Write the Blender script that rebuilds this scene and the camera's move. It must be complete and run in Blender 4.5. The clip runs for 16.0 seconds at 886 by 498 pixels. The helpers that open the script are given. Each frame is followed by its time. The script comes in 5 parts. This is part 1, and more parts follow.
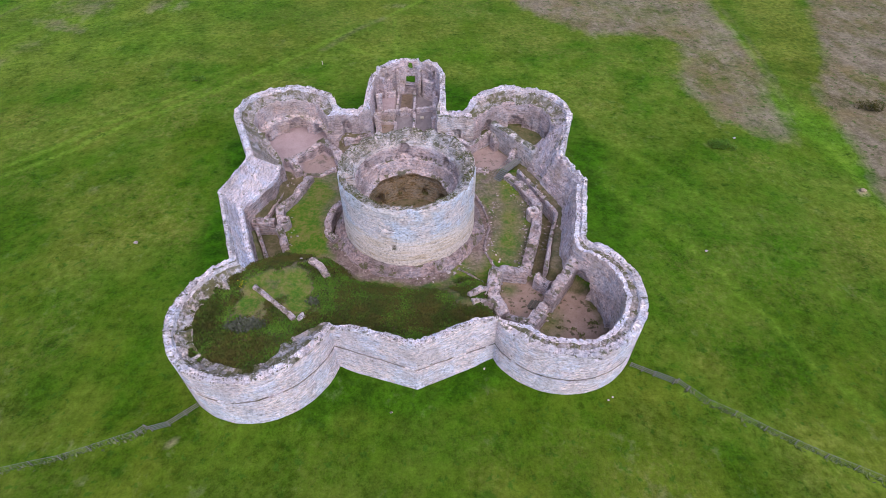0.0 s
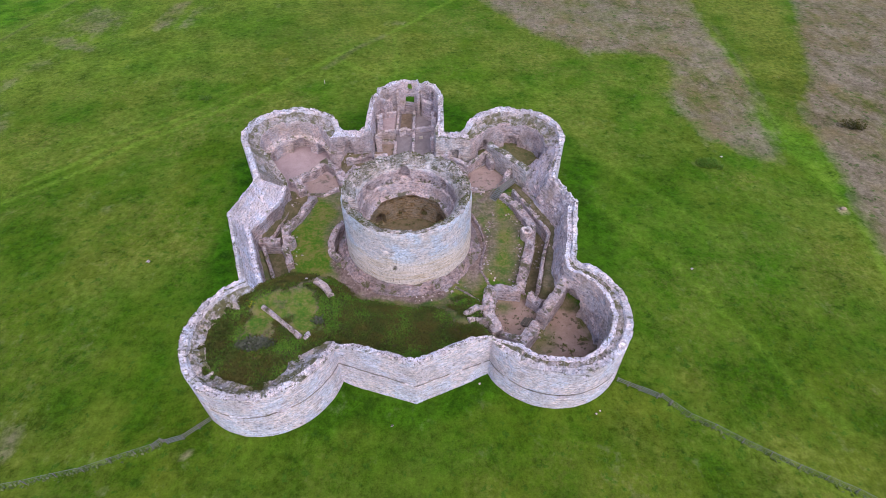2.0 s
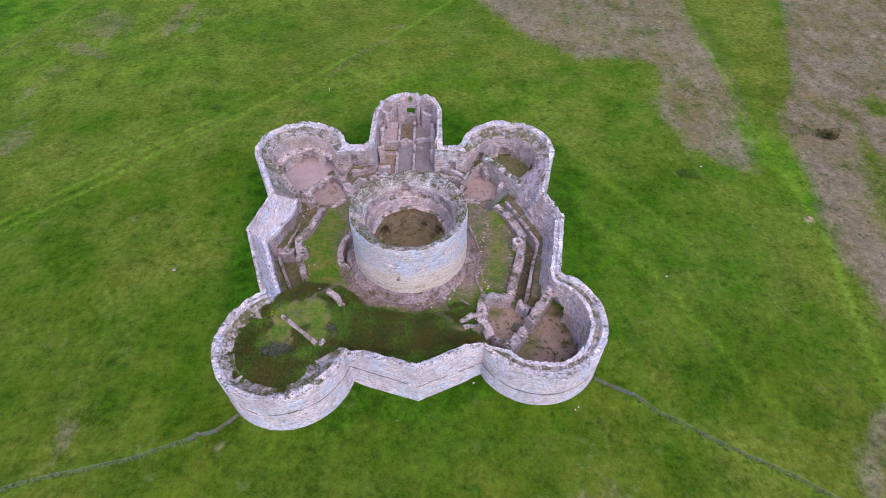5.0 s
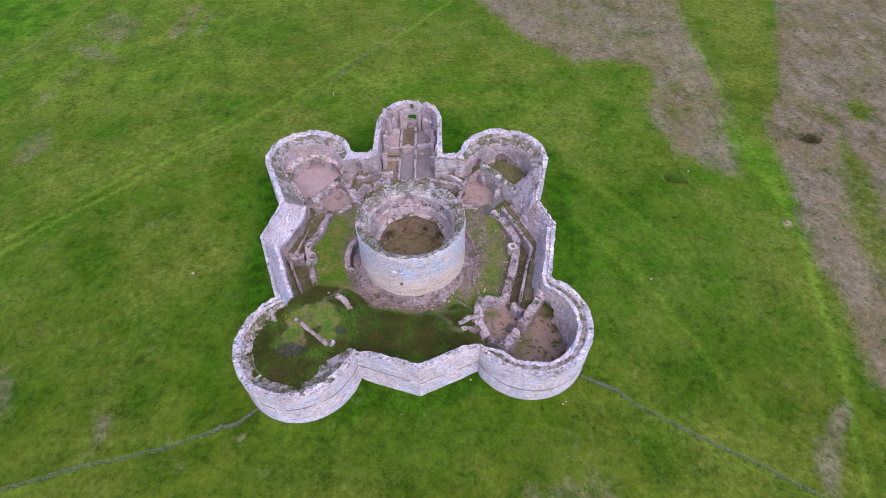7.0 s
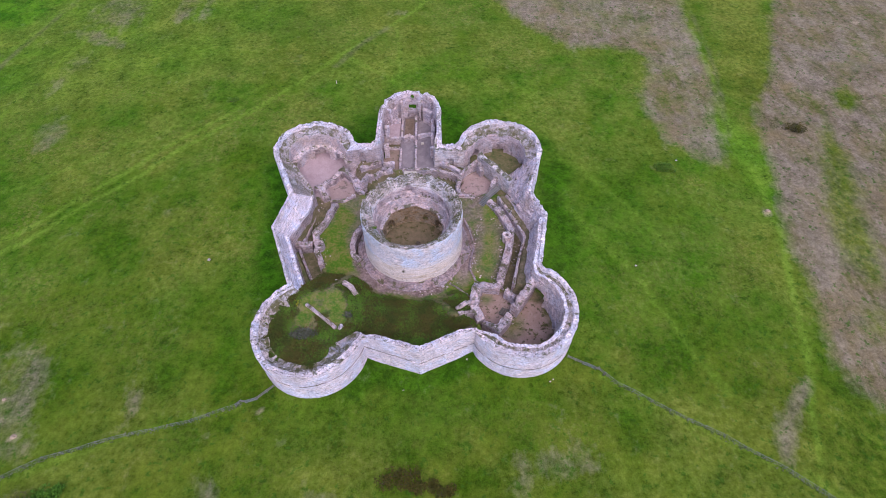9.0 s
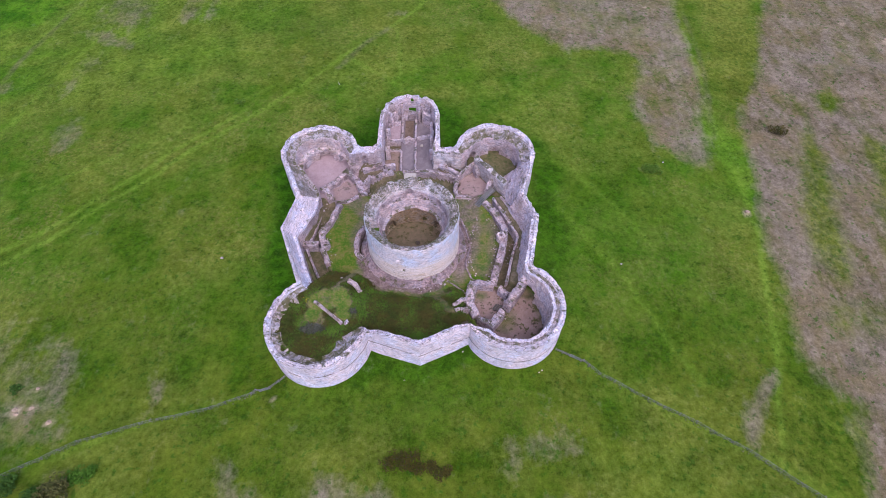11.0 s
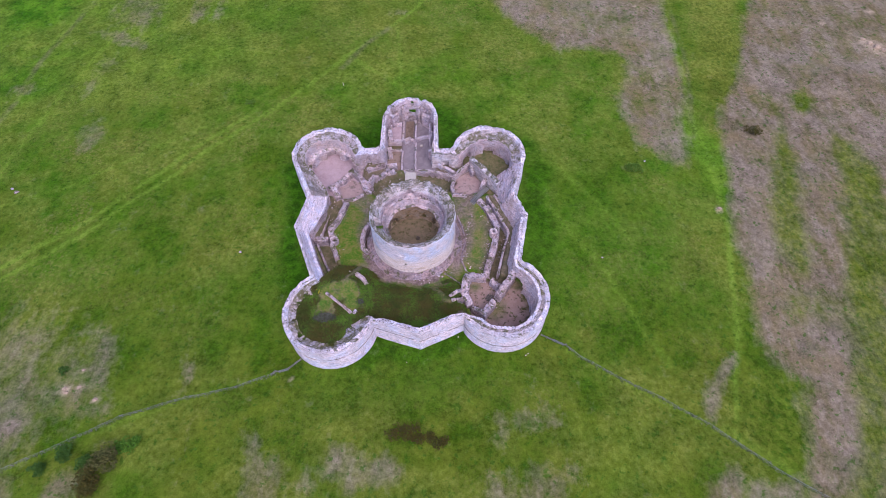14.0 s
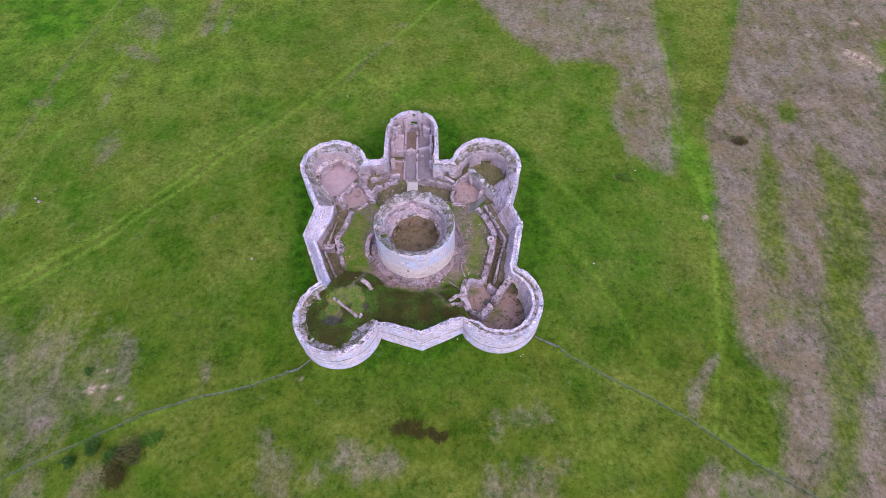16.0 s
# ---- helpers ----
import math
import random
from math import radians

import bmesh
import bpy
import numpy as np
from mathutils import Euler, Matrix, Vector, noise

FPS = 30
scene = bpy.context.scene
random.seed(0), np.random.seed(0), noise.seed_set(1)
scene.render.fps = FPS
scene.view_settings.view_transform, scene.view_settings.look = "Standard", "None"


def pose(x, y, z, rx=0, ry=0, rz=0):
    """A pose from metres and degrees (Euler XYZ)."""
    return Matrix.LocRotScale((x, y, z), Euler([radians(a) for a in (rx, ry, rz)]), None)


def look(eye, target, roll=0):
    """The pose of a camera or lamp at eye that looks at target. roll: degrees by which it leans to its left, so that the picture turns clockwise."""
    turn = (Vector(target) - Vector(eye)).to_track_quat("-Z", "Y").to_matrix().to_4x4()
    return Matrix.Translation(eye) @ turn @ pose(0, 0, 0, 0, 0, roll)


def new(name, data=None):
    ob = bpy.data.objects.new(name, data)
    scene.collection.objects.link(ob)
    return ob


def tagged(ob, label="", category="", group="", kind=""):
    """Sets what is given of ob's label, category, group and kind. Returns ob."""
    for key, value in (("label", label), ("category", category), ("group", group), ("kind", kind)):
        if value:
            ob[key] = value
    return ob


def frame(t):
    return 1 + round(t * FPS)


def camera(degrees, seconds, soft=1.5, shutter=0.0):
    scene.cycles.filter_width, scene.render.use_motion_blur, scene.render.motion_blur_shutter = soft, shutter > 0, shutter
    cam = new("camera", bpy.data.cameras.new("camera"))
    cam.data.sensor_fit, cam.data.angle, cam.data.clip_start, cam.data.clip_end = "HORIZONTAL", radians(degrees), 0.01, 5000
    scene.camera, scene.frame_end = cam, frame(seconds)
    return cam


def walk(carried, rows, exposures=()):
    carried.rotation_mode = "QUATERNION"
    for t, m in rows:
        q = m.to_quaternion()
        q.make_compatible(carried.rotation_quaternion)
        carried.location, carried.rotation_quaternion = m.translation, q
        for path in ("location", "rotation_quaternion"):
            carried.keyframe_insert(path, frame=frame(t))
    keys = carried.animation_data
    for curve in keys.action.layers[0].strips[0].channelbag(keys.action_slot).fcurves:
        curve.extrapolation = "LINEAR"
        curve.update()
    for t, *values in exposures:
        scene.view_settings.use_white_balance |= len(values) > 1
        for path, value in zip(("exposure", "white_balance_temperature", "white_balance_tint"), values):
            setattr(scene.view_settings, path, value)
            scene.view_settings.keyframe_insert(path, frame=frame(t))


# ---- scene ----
cam = camera(83.07, 16.0, soft=0.6)
# seconds, place, pitch, roll, yaw
PATH = [
    (0.0, 0.000, -0.000, 55.941, -45.317, -0.158, 0.000),
    (0.5, 0.093, -0.047, 56.825, -45.297, -0.143, 0.030),
    (1.0, 0.171, -0.206, 57.895, -45.262, -0.169, -0.012),
    (1.5, 0.252, -0.508, 59.157, -45.162, -0.142, -0.026),
    (2.0, 0.298, -0.873, 60.581, -45.056, -0.118, -0.066),
    (2.5, 0.311, -1.246, 62.113, -45.660, -0.161, -0.068),
    (3.0, 0.316, -1.595, 63.700, -46.512, -0.210, -0.110),
    (3.5, 0.328, -1.896, 65.337, -46.620, -0.187, -0.130),
    (4.0, 0.340, -2.200, 67.000, -46.493, -0.160, -0.150),
    (6.5, 0.716, -3.726, 76.228, -49.455, 0.005, -0.069),
    (7.0, 0.734, -4.174, 78.160, -49.386, 0.059, -0.108),
    (7.5, 0.790, -4.609, 80.078, -50.504, 0.059, -0.058),
    (8.0, 0.884, -4.979, 81.985, -52.118, 0.072, -0.027),
    (8.5, 0.998, -5.344, 83.922, -52.853, 0.068, -0.004),
    (9.0, 1.113, -5.692, 85.856, -52.814, 0.077, -0.009),
    (11.5, 1.537, -7.860, 95.461, -54.908, -0.013, 0.029),
    (12.0, 1.602, -8.369, 97.452, -55.122, 0.024, -0.005),
    (12.5, 1.682, -8.856, 99.422, -55.775, 0.010, -0.017),
    (13.0, 1.767, -9.325, 101.391, -56.165, 0.018, -0.009),
    (13.5, 1.855, -9.843, 103.419, -56.680, 0.036, -0.052),
    (14.0, 1.942, -10.369, 105.473, -57.235, -0.002, -0.029),
    (14.5, 2.020, -10.902, 107.508, -57.718, 0.037, -0.034),
    (15.0, 2.096, -11.427, 109.458, -57.670, 0.044, -0.059),
    (15.5, 2.172, -11.930, 111.276, -57.557, 0.117, -0.069),
    (16.0, 2.225, -12.366, 112.967, -57.507, 0.160, -0.020),
]
walk(cam, [(t, pose(x, y, z, 90 + pitch, roll, yaw)) for t, x, y, z, pitch, roll, yaw in PATH], exposures=[(0.0, 0.65, 6780, 11), (8.0, 0.70, 6550, 18), (16.0, 0.75, 6290, 27)])

# ---- world, sun, exposure ----
world = bpy.data.worlds.new("overcast_sky")
scene.world = world
world.use_nodes = True
wn, wl = world.node_tree.nodes, world.node_tree.links
sky = wn.new("ShaderNodeTexSky")
sky.sky_type = "NISHITA"
sky.sun_disc = False
sky.sun_elevation, sky.sun_rotation = radians(53), radians(160)
sky.air_density, sky.dust_density, sky.ozone_density = 1.0, 1.5, 1.0
wn["Background"].inputs["Strength"].default_value = 0.165
wl.new(sky.outputs["Color"], wn["Background"].inputs["Color"])

sun = new("sun", bpy.data.lights.new("sun", "SUN"))
sun.data.energy, sun.data.angle, sun.data.color = 1.9, radians(70), (1.0, 0.91, 0.85)
sun.matrix_world = look((24, -66, 95), (0, 0, 0))


# ---- materials ----
class Nodes:
    """A small builder for node materials, in world metres."""

    def __init__(self, name, rough=0.9):
        self.mat = bpy.data.materials.new(name)
        self.mat.use_nodes = True
        self.n, self.l = self.mat.node_tree.nodes, self.mat.node_tree.links
        self.bsdf = self.n["Principled BSDF"]
        self.bsdf.inputs["Roughness"].default_value = rough
        self.bsdf.inputs["Specular IOR Level"].default_value = 0.2
        self.geo = self.n.new("ShaderNodeNewGeometry")
        away = self.n.new("ShaderNodeVectorMath")
        away.operation = "ADD"
        self.l.new(self.geo.outputs["Position"], away.inputs[0])
        away.inputs[1].default_value = (731.3, 517.7, 97.1)
        self.place = away.outputs[0]

    def put(self, socket, value):
        if isinstance(value, bpy.types.NodeSocket):
            self.l.new(value, socket)
        else:
            socket.default_value = value

    def scaled(self, sx, sy, sz):
        m = self.n.new("ShaderNodeVectorMath")
        m.operation = "MULTIPLY"
        self.put(m.inputs[0], self.place)
        m.inputs[1].default_value = (sx, sy, sz)
        return m.outputs[0]

    def noise(self, scale=1.0, detail=4, rough=0.6, vec=None):
        t = self.n.new("ShaderNodeTexNoise")
        self.put(t.inputs["Vector"], vec or self.place)
        t.inputs["Scale"].default_value, t.inputs["Detail"].default_value, t.inputs["Roughness"].default_value = scale, detail, rough
        return t.outputs["Fac"]

    def cells(self, vec, feature="F1", out="Color"):
        t = self.n.new("ShaderNodeTexVoronoi")
        t.feature = feature
        self.put(t.inputs["Vector"], vec)
        t.inputs["Scale"].default_value = 1.0
        return t.outputs[out]

    def ramp(self, fac, *stops):
        r = self.n.new("ShaderNodeValToRGB")
        self.put(r.inputs[0], fac)
        el = r.color_ramp.elements
        while len(el) < len(stops):
            el.new(0.5)
        for e, (p, c) in zip(el, stops):
            e.position = p
            e.color = (*c, 1) if isinstance(c, tuple) else (c, c, c, 1)
        return r.outputs[0]

    def mix(self, fac, a, b, kind="MIX"):
        m = self.n.new("ShaderNodeMix")
        m.data_type, m.blend_type = "RGBA", kind
        for s, v in ((m.inputs[0], fac), (m.inputs[6], a), (m.inputs[7], b)):
            self.put(s, (*v, 1) if isinstance(v, tuple) else v)
        return m.outputs[2]

    def math(self, op, a, b=0.0):
        m = self.n.new("ShaderNodeMath")
        m.operation = op
        self.put(m.inputs[0], a)
        self.put(m.inputs[1], b)
        return m.outputs[0]

    def attr(self, name):
        a = self.n.new("ShaderNodeAttribute")
        a.attribute_name = name
        return a.outputs["Fac"]

    def up(self):
        s = self.n.new("ShaderNodeSeparateXYZ")
        self.put(s.inputs[0], self.geo.outputs["Normal"])
        return s.outputs[2]

    def done(self, colour, height=None, depth=0.05):
        self.put(self.bsdf.inputs["Base Color"], colour)
        if height is not None:
            b = self.n.new("ShaderNodeBump")
            b.inputs["Strength"].default_value, b.inputs["Distance"].default_value = 1.0, depth
            self.put(b.inputs["Height"], height)
            self.put(self.bsdf.inputs["Normal"], b.outputs[0])
        return self.mat


def stone(name, dark, mid, pale, moss=0.5, cool=0.5, mosscol=(0.064, 0.067, 0.022), blocks=(2.5, 2.5, 5.6), warm=None, foot=None, speck=0.5):
    """Weathered rubble masonry with courses, stains, lichen and moss on its flat tops."""
    k = Nodes(name, 0.92)
    wobble = k.n.new("ShaderNodeVectorMath")
    wobble.operation = "ADD"
    k.put(wobble.inputs[0], k.scaled(*blocks))
    jitter = k.n.new("ShaderNodeTexNoise")
    jitter.inputs["Scale"].default_value = 1.1
    k.put(jitter.inputs["Vector"], k.place)
    k.put(wobble.inputs[1], jitter.outputs["Color"])
    cell = k.cells(wobble.outputs[0])
    edge = k.cells(wobble.outputs[0], "DISTANCE_TO_EDGE", "Distance")
    big, middle, fine = k.noise(0.2, 4, 0.65), k.noise(1.1, 6, 0.75), k.noise(8, 4, 0.75)
    streak = k.noise(1.0, 5, 0.75, k.scaled(0.35, 0.35, 5.5))
    tone = k.math("ADD", k.math("MULTIPLY", middle, 0.5), k.math("MULTIPLY", streak, 0.5))
    c = k.ramp(tone, (0.33, dark), (0.43, mid), (0.53, pale))
    c = k.mix(0.75, c, k.ramp(cell, (0.1, 0.70), (0.5, 1.0), (0.9, 1.15)), "MULTIPLY")
    hue = k.n.new("ShaderNodeSeparateXYZ")
    k.put(hue.inputs[0], cell)
    c = k.mix(0.6, c, k.ramp(hue.outputs[1], (0.0, (0.90, 0.98, 1.13)), (0.5, (1.0, 0.97, 1.03)), (1.0, (1.10, 0.98, 0.90))), "MULTIPLY")
    c = k.mix(cool, c, k.ramp(k.noise(0.33, 4, 0.6), (0.40, (1.06, 0.96, 0.95)), (0.50, (1.0, 0.98, 1.04)), (0.58, (0.88, 1.0, 1.16))), "MULTIPLY")
    ochre = k.ramp(k.noise(0.55, 5, 0.7, k.scaled(1.0, 1.0, 1.8)), (0.61, 0.0), (0.72, 0.34))
    c = k.mix(ochre, c, tuple(v * w for v, w in zip(mid, (0.92, 0.74, 0.45))))
    c = k.mix(k.ramp(big, (0.46, 0.0), (0.64, 0.6)), c, warm or tuple(v * 0.72 for v in mid))
    if foot:
        # another, creamier stone in the lower storey, toothed into the upper
        sep = k.n.new("ShaderNodeSeparateXYZ")
        k.put(sep.inputs[0], k.geo.outputs["Position"])
        level = k.math("ADD", sep.outputs[2], k.math("MULTIPLY", k.math("SUBTRACT", k.math("ADD", streak, big), 1.0), 5.0))
        low = k.ramp(k.math("MULTIPLY", level, 0.1), (0.64, 1.0), (0.84, 0.0))
        creamy = k.ramp(k.noise(1.0, 5, 0.7, k.scaled(0.25, 0.25, 2.2)), (0.32, foot[0]), (0.43, foot[1]), (0.54, foot[2]))
        c = k.mix(k.math("MULTIPLY", low, 0.85), c, creamy)
    c = k.mix(k.ramp(edge, (0.02, 0.2), (0.08, 0.0)), c, dark)
    speckle = k.noise(3.4, 5, 0.8)
    c = k.mix(0.9, c, k.ramp(speckle, (0.35, 0.52), (0.47, 1.0), (0.60, 1.24)), "MULTIPLY")
    # eroded bed joints: short dark dashes along the courses
    bed = k.noise(1.0, 4, 0.7, k.scaled(0.9, 0.9, 6.5))
    dash = k.ramp(bed, (0.34, 0.8), (0.40, 0.0))
    c = k.mix(dash, c, tuple(v * 0.75 for v in dark))
    # dark spots paint the shade inside pits and small holes into the colour
    pit_shade = k.ramp(k.noise(1.7, 4, 0.7), (0.30, 0.7), (0.37, 0.0))
    c = k.mix(pit_shade, c, tuple(v * 0.6 for v in dark))
    hole_shade = k.ramp(k.noise(3.2, 2, 0.5, k.scaled(1.0, 1.0, 1.5)), (0.235, 0.9), (0.27, 0.0))
    c = k.mix(hole_shade, c, tuple(v * 0.25 for v in dark))
    flat = k.ramp(k.up(), (0.45, 0.0), (0.8, 1.0))
    green = k.math("MULTIPLY", flat, k.ramp(k.noise(speck, 7, 0.72), (0.62 - 0.20 * moss, 0.0), (0.67 - 0.18 * moss, 1.0)))
    c = k.mix(k.math("MULTIPLY", green, 0.85), c, k.mix(fine, tuple(v * 0.5 for v in mosscol), tuple(v * 1.6 for v in mosscol)))
    h = k.math("ADD", k.math("MULTIPLY", k.ramp(edge, (0.0, 0.0), (0.14, 1.0)), 0.6), k.math("ADD", k.math("MULTIPLY", fine, 0.5), k.math("SUBTRACT", middle, k.math("ADD", pit_shade, dash))))
    return k.done(c, h, 0.135)


def plain(name, a, b, scale=4.0, rough=0.85, depth=0.02, metal=0.0):
    """A surface of two close tones with a fine grain."""
    k = Nodes(name, rough)
    k.bsdf.inputs["Metallic"].default_value = metal
    g = k.noise(scale, 5, 0.7)
    return k.done(k.mix(k.ramp(g, (0.35, 0.0), (0.65, 1.0)), a, b), g, depth)


def leafy(name, a, b, c, tinge=None):
    """Leaves whose tone changes from sprig to sprig."""
    k = Nodes(name, 0.75)
    col = k.ramp(k.geo.outputs["Random Per Island"], (0.0, a), (0.5, b), (1.0, c))
    col = k.mix(k.ramp(k.noise(0.5, 3), (0.35, 0.0), (0.65, 0.6)), col, a)
    if tinge:
        col = k.mix(k.ramp(k.noise(0.33, 4, 0.65), (0.44, 0.0), (0.58, 0.7)), col, tinge)
    return k.done(col)


STONE_OUT = stone("pale_rubble", (0.150, 0.130, 0.155), (0.550, 0.512, 0.615), (0.75, 0.73, 0.825), 0.2, 0.6, warm=(0.45, 0.405, 0.485))
STONE_CAP = stone("wall_cap_rubble", (0.120, 0.100, 0.108), (0.445, 0.405, 0.455), (0.71, 0.675, 0.74), 0.4, 0.6)
STONE_WALK = stone("mossy_wall_walk", (0.077, 0.061, 0.054), (0.288, 0.246, 0.237), (0.499, 0.454, 0.486), 0.85, mosscol=(0.077, 0.077, 0.019))
STONE_IN = stone("inner_rubble", (0.082, 0.060, 0.064), (0.355, 0.285, 0.300), (0.56, 0.485, 0.525), 0.55)
STONE_PINK = stone("pink_inner_rubble", (0.145, 0.108, 0.108), (0.435, 0.350, 0.362), (0.62, 0.54, 0.565), 0.5, warm=(0.345, 0.275, 0.245))
STONE_KEEP = stone("keep_rubble", (0.165, 0.148, 0.165), (0.515, 0.522, 0.595), (0.64, 0.655, 0.72), 0.3, 0.8, warm=(0.47, 0.455, 0.50), foot=((0.40, 0.275, 0.145), (0.65, 0.535, 0.445), (0.76, 0.67, 0.66)))
STONE_GATE = stone("gatehouse_rubble", (0.120, 0.092, 0.105), (0.42, 0.345, 0.38), (0.62, 0.55, 0.61), 0.4, warm=(0.39, 0.30, 0.26))
STONE_RIM = stone("mossy_rim_rubble", (0.090, 0.074, 0.068), (0.360, 0.312, 0.318), (0.64, 0.605, 0.64), 0.95, mosscol=(0.050, 0.056, 0.014), speck=0.85)
STONE_DAMP = stone("damp_chamber_stone", (0.060, 0.044, 0.026), (0.30, 0.215, 0.110), (0.46, 0.385, 0.31), 0.6)
STONE_JOINT = stone("open_joint", (0.064, 0.054, 0.058), (0.192, 0.166, 0.179), (0.32, 0.288, 0.307), 0.1)
STONE_LOW = stone("low_wall_rubble", (0.070, 0.052, 0.055), (0.275, 0.212, 0.220), (0.53, 0.45, 0.485), 0.5)
STONE_FOOT = stone("purple_footing", (0.060, 0.046, 0.047), (0.195, 0.148, 0.153), (0.37, 0.295, 0.315), 0.35)
# near-black tone that stands for the shade down the well mouth
STONE_DARK = stone("well_shade_stone", (0.038, 0.032, 0.029), (0.083, 0.07, 0.058), (0.128, 0.109, 0.09), 0.6)
SLAB = plain("pale_slab", (0.36, 0.325, 0.30), (0.46, 0.42, 0.385))


def block_stone():
    """Loose blocks, each of its own tone, from weathered brown-grey to pale lavender."""
    k = Nodes("loose_stone", 0.92)
    c = k.ramp(k.geo.outputs["Random Per Island"], (0.0, (0.08, 0.066, 0.060)), (0.35, (0.24, 0.21, 0.22)), (0.7, (0.42, 0.39, 0.44)), (1.0, (0.60, 0.58, 0.65)))
    g = k.noise(5, 4, 0.7)
    return k.done(k.mix(0.7, c, k.ramp(g, (0.35, 0.6), (0.5, 1.0), (0.65, 1.15)), "MULTIPLY"), g, 0.03)


LOOSE = block_stone()
TIMBER = plain("grey_timber", (0.105, 0.100, 0.098), (0.195, 0.188, 0.186), 6.0)
STEEL = plain("galvanised_steel", (0.16, 0.166, 0.179), (0.256, 0.262, 0.275), 8.0, 0.5, 0.005, 0.6)
LEAF_DARK = leafy("bramble_leaves", (0.018, 0.034, 0.004), (0.062, 0.062, 0.011), (0.040, 0.086, 0.007), (0.064, 0.050, 0.011))
LEAF_GREEN = leafy("grass_blades", (0.034, 0.100, 0.006), (0.066, 0.145, 0.012), (0.110, 0.158, 0.022))
LEAF_WALL = leafy("wall_grass", (0.064, 0.07, 0.019), (0.102, 0.096, 0.035), (0.077, 0.102, 0.019))
LEAF_GREY = leafy("bare_twigs", (0.034, 0.042, 0.022), (0.060, 0.064, 0.050), (0.098, 0.100, 0.096))
LEAF_GORSE = leafy("brown_gorse", (0.026, 0.032, 0.004), (0.080, 0.056, 0.008), (0.044, 0.054, 0.007))
BARK = plain("bark", (0.038, 0.032, 0.026), (0.077, 0.064, 0.051))


def ground_material():
    """Grazed grass with bare shingle, worn tracks, lush hollows, painted wall-foot shade and dry straw-coloured
    patches.
    """
    k = Nodes("pasture", 1.0)
    k.bsdf.inputs["Specular IOR Level"].default_value = 0.05
    big, middle, small, fine = k.noise(0.035, 6, 0.62), k.noise(0.16, 5, 0.62), k.noise(0.9, 4, 0.65), k.noise(4, 3, 0.7)
    c = k.ramp(big, (0.36, (0.034, 0.102, 0.005)), (0.48, (0.052, 0.122, 0.008)), (0.60, (0.076, 0.134, 0.014)))
    c = k.mix(k.ramp(middle, (0.40, 0.0), (0.62, 0.75)), c, (0.074, 0.114, 0.015))
    c = k.mix(k.ramp(k.noise(0.11, 5, 0.65), (0.38, 0.65), (0.50, 0.0)), c, (0.031, 0.102, 0.003))
    swirl = k.noise(0.26, 6, 0.7, k.scaled(1.0, 0.55, 1.0))
    c = k.mix(k.ramp(swirl, (0.53, 0.0), (0.66, 0.36)), c, (0.092, 0.122, 0.023))
    straw = k.math("MULTIPLY", k.ramp(k.noise(0.07, 5, 0.66), (0.47, 0.0), (0.60, 1.0)), k.ramp(k.noise(1.5, 3, 0.7), (0.47, 0.0), (0.58, 0.48)))
    c = k.mix(k.ramp(k.noise(0.09, 4, 0.6, k.scaled(1.0, 0.7, 1.0)), (0.46, 0.0), (0.62, 0.42)), c, (0.060, 0.094, 0.006))
    c = k.mix(straw, c, (0.142, 0.144, 0.040))
    c = k.mix(k.attr("meadow"), c, k.mix(k.ramp(middle, (0.38, 0.0), (0.62, 1.0)), (0.026, 0.112, 0.004), (0.062, 0.158, 0.008)))
    c = k.mix(k.attr("olive"), c, k.mix(k.ramp(middle, (0.38, 0.0), (0.62, 1.0)), (0.030, 0.066, 0.003), (0.072, 0.092, 0.009)))
    c = k.mix(k.math("MULTIPLY", k.attr("dry"), 0.65), c, k.mix(k.ramp(small, (0.35, 0.0), (0.65, 1.0)), (0.110, 0.132, 0.016), (0.165, 0.172, 0.040)))
    # dark green of lush grass, which also paints the shade beside the walls
    c = k.mix(k.attr("lush_shade"), c, k.mix(k.ramp(k.noise(0.4, 5, 0.7), (0.38, 0.0), (0.62, 1.0)), (0.010, 0.046, 0.002), (0.032, 0.110, 0.004)))
    c = k.mix(k.attr("track"), c, k.mix(small, (0.086, 0.188, 0.012), (0.140, 0.210, 0.030)))
    strip = k.noise(1.0, 5, 0.68, k.scaled(0.24, 0.09, 1.0))
    shingle = k.ramp(k.math("ADD", k.math("MULTIPLY", small, 0.2), k.math("MULTIPLY", strip, 0.8)), (0.36, (0.092, 0.078, 0.034)), (0.46, (0.142, 0.106, 0.074)), (0.62, (0.198, 0.155, 0.130)))
    shingle = k.mix(k.ramp(k.noise(0.055, 4, 0.6), (0.45, 0.0), (0.58, 0.6)), shingle, (0.205, 0.162, 0.146))
    shingle = k.mix(k.ramp(k.noise(0.08, 4, 0.6), (0.52, 0.0), (0.66, 0.6)), shingle, (0.130, 0.090, 0.052))
    shingle = k.mix(k.ramp(fine, (0.52, 0.0), (0.74, 0.25)), shingle, (0.27, 0.22, 0.205))
    edge = k.math("ADD", k.math("MULTIPLY", small, 0.2), k.math("ADD", k.math("MULTIPLY", k.noise(0.3, 5, 0.7), 0.4), k.math("MULTIPLY", strip, 0.4)))
    spots = k.ramp(k.math("ADD", k.attr("bare"), k.math("MULTIPLY", k.math("SUBTRACT", edge, 0.5), 2.0)), (0.12, 0.0), (0.52, 0.46), (0.92, 0.84))
    c = k.mix(spots, c, shingle)
    tussock = k.ramp(k.noise(0.9, 3, 0.6, k.scaled(1.0, 0.8, 1.0)), (0.40, 0.0), (0.60, 1.0))
    c = k.mix(k.attr("tussock"), c, k.mix(tussock, (0.040, 0.070, 0.006), (0.120, 0.146, 0.020)))
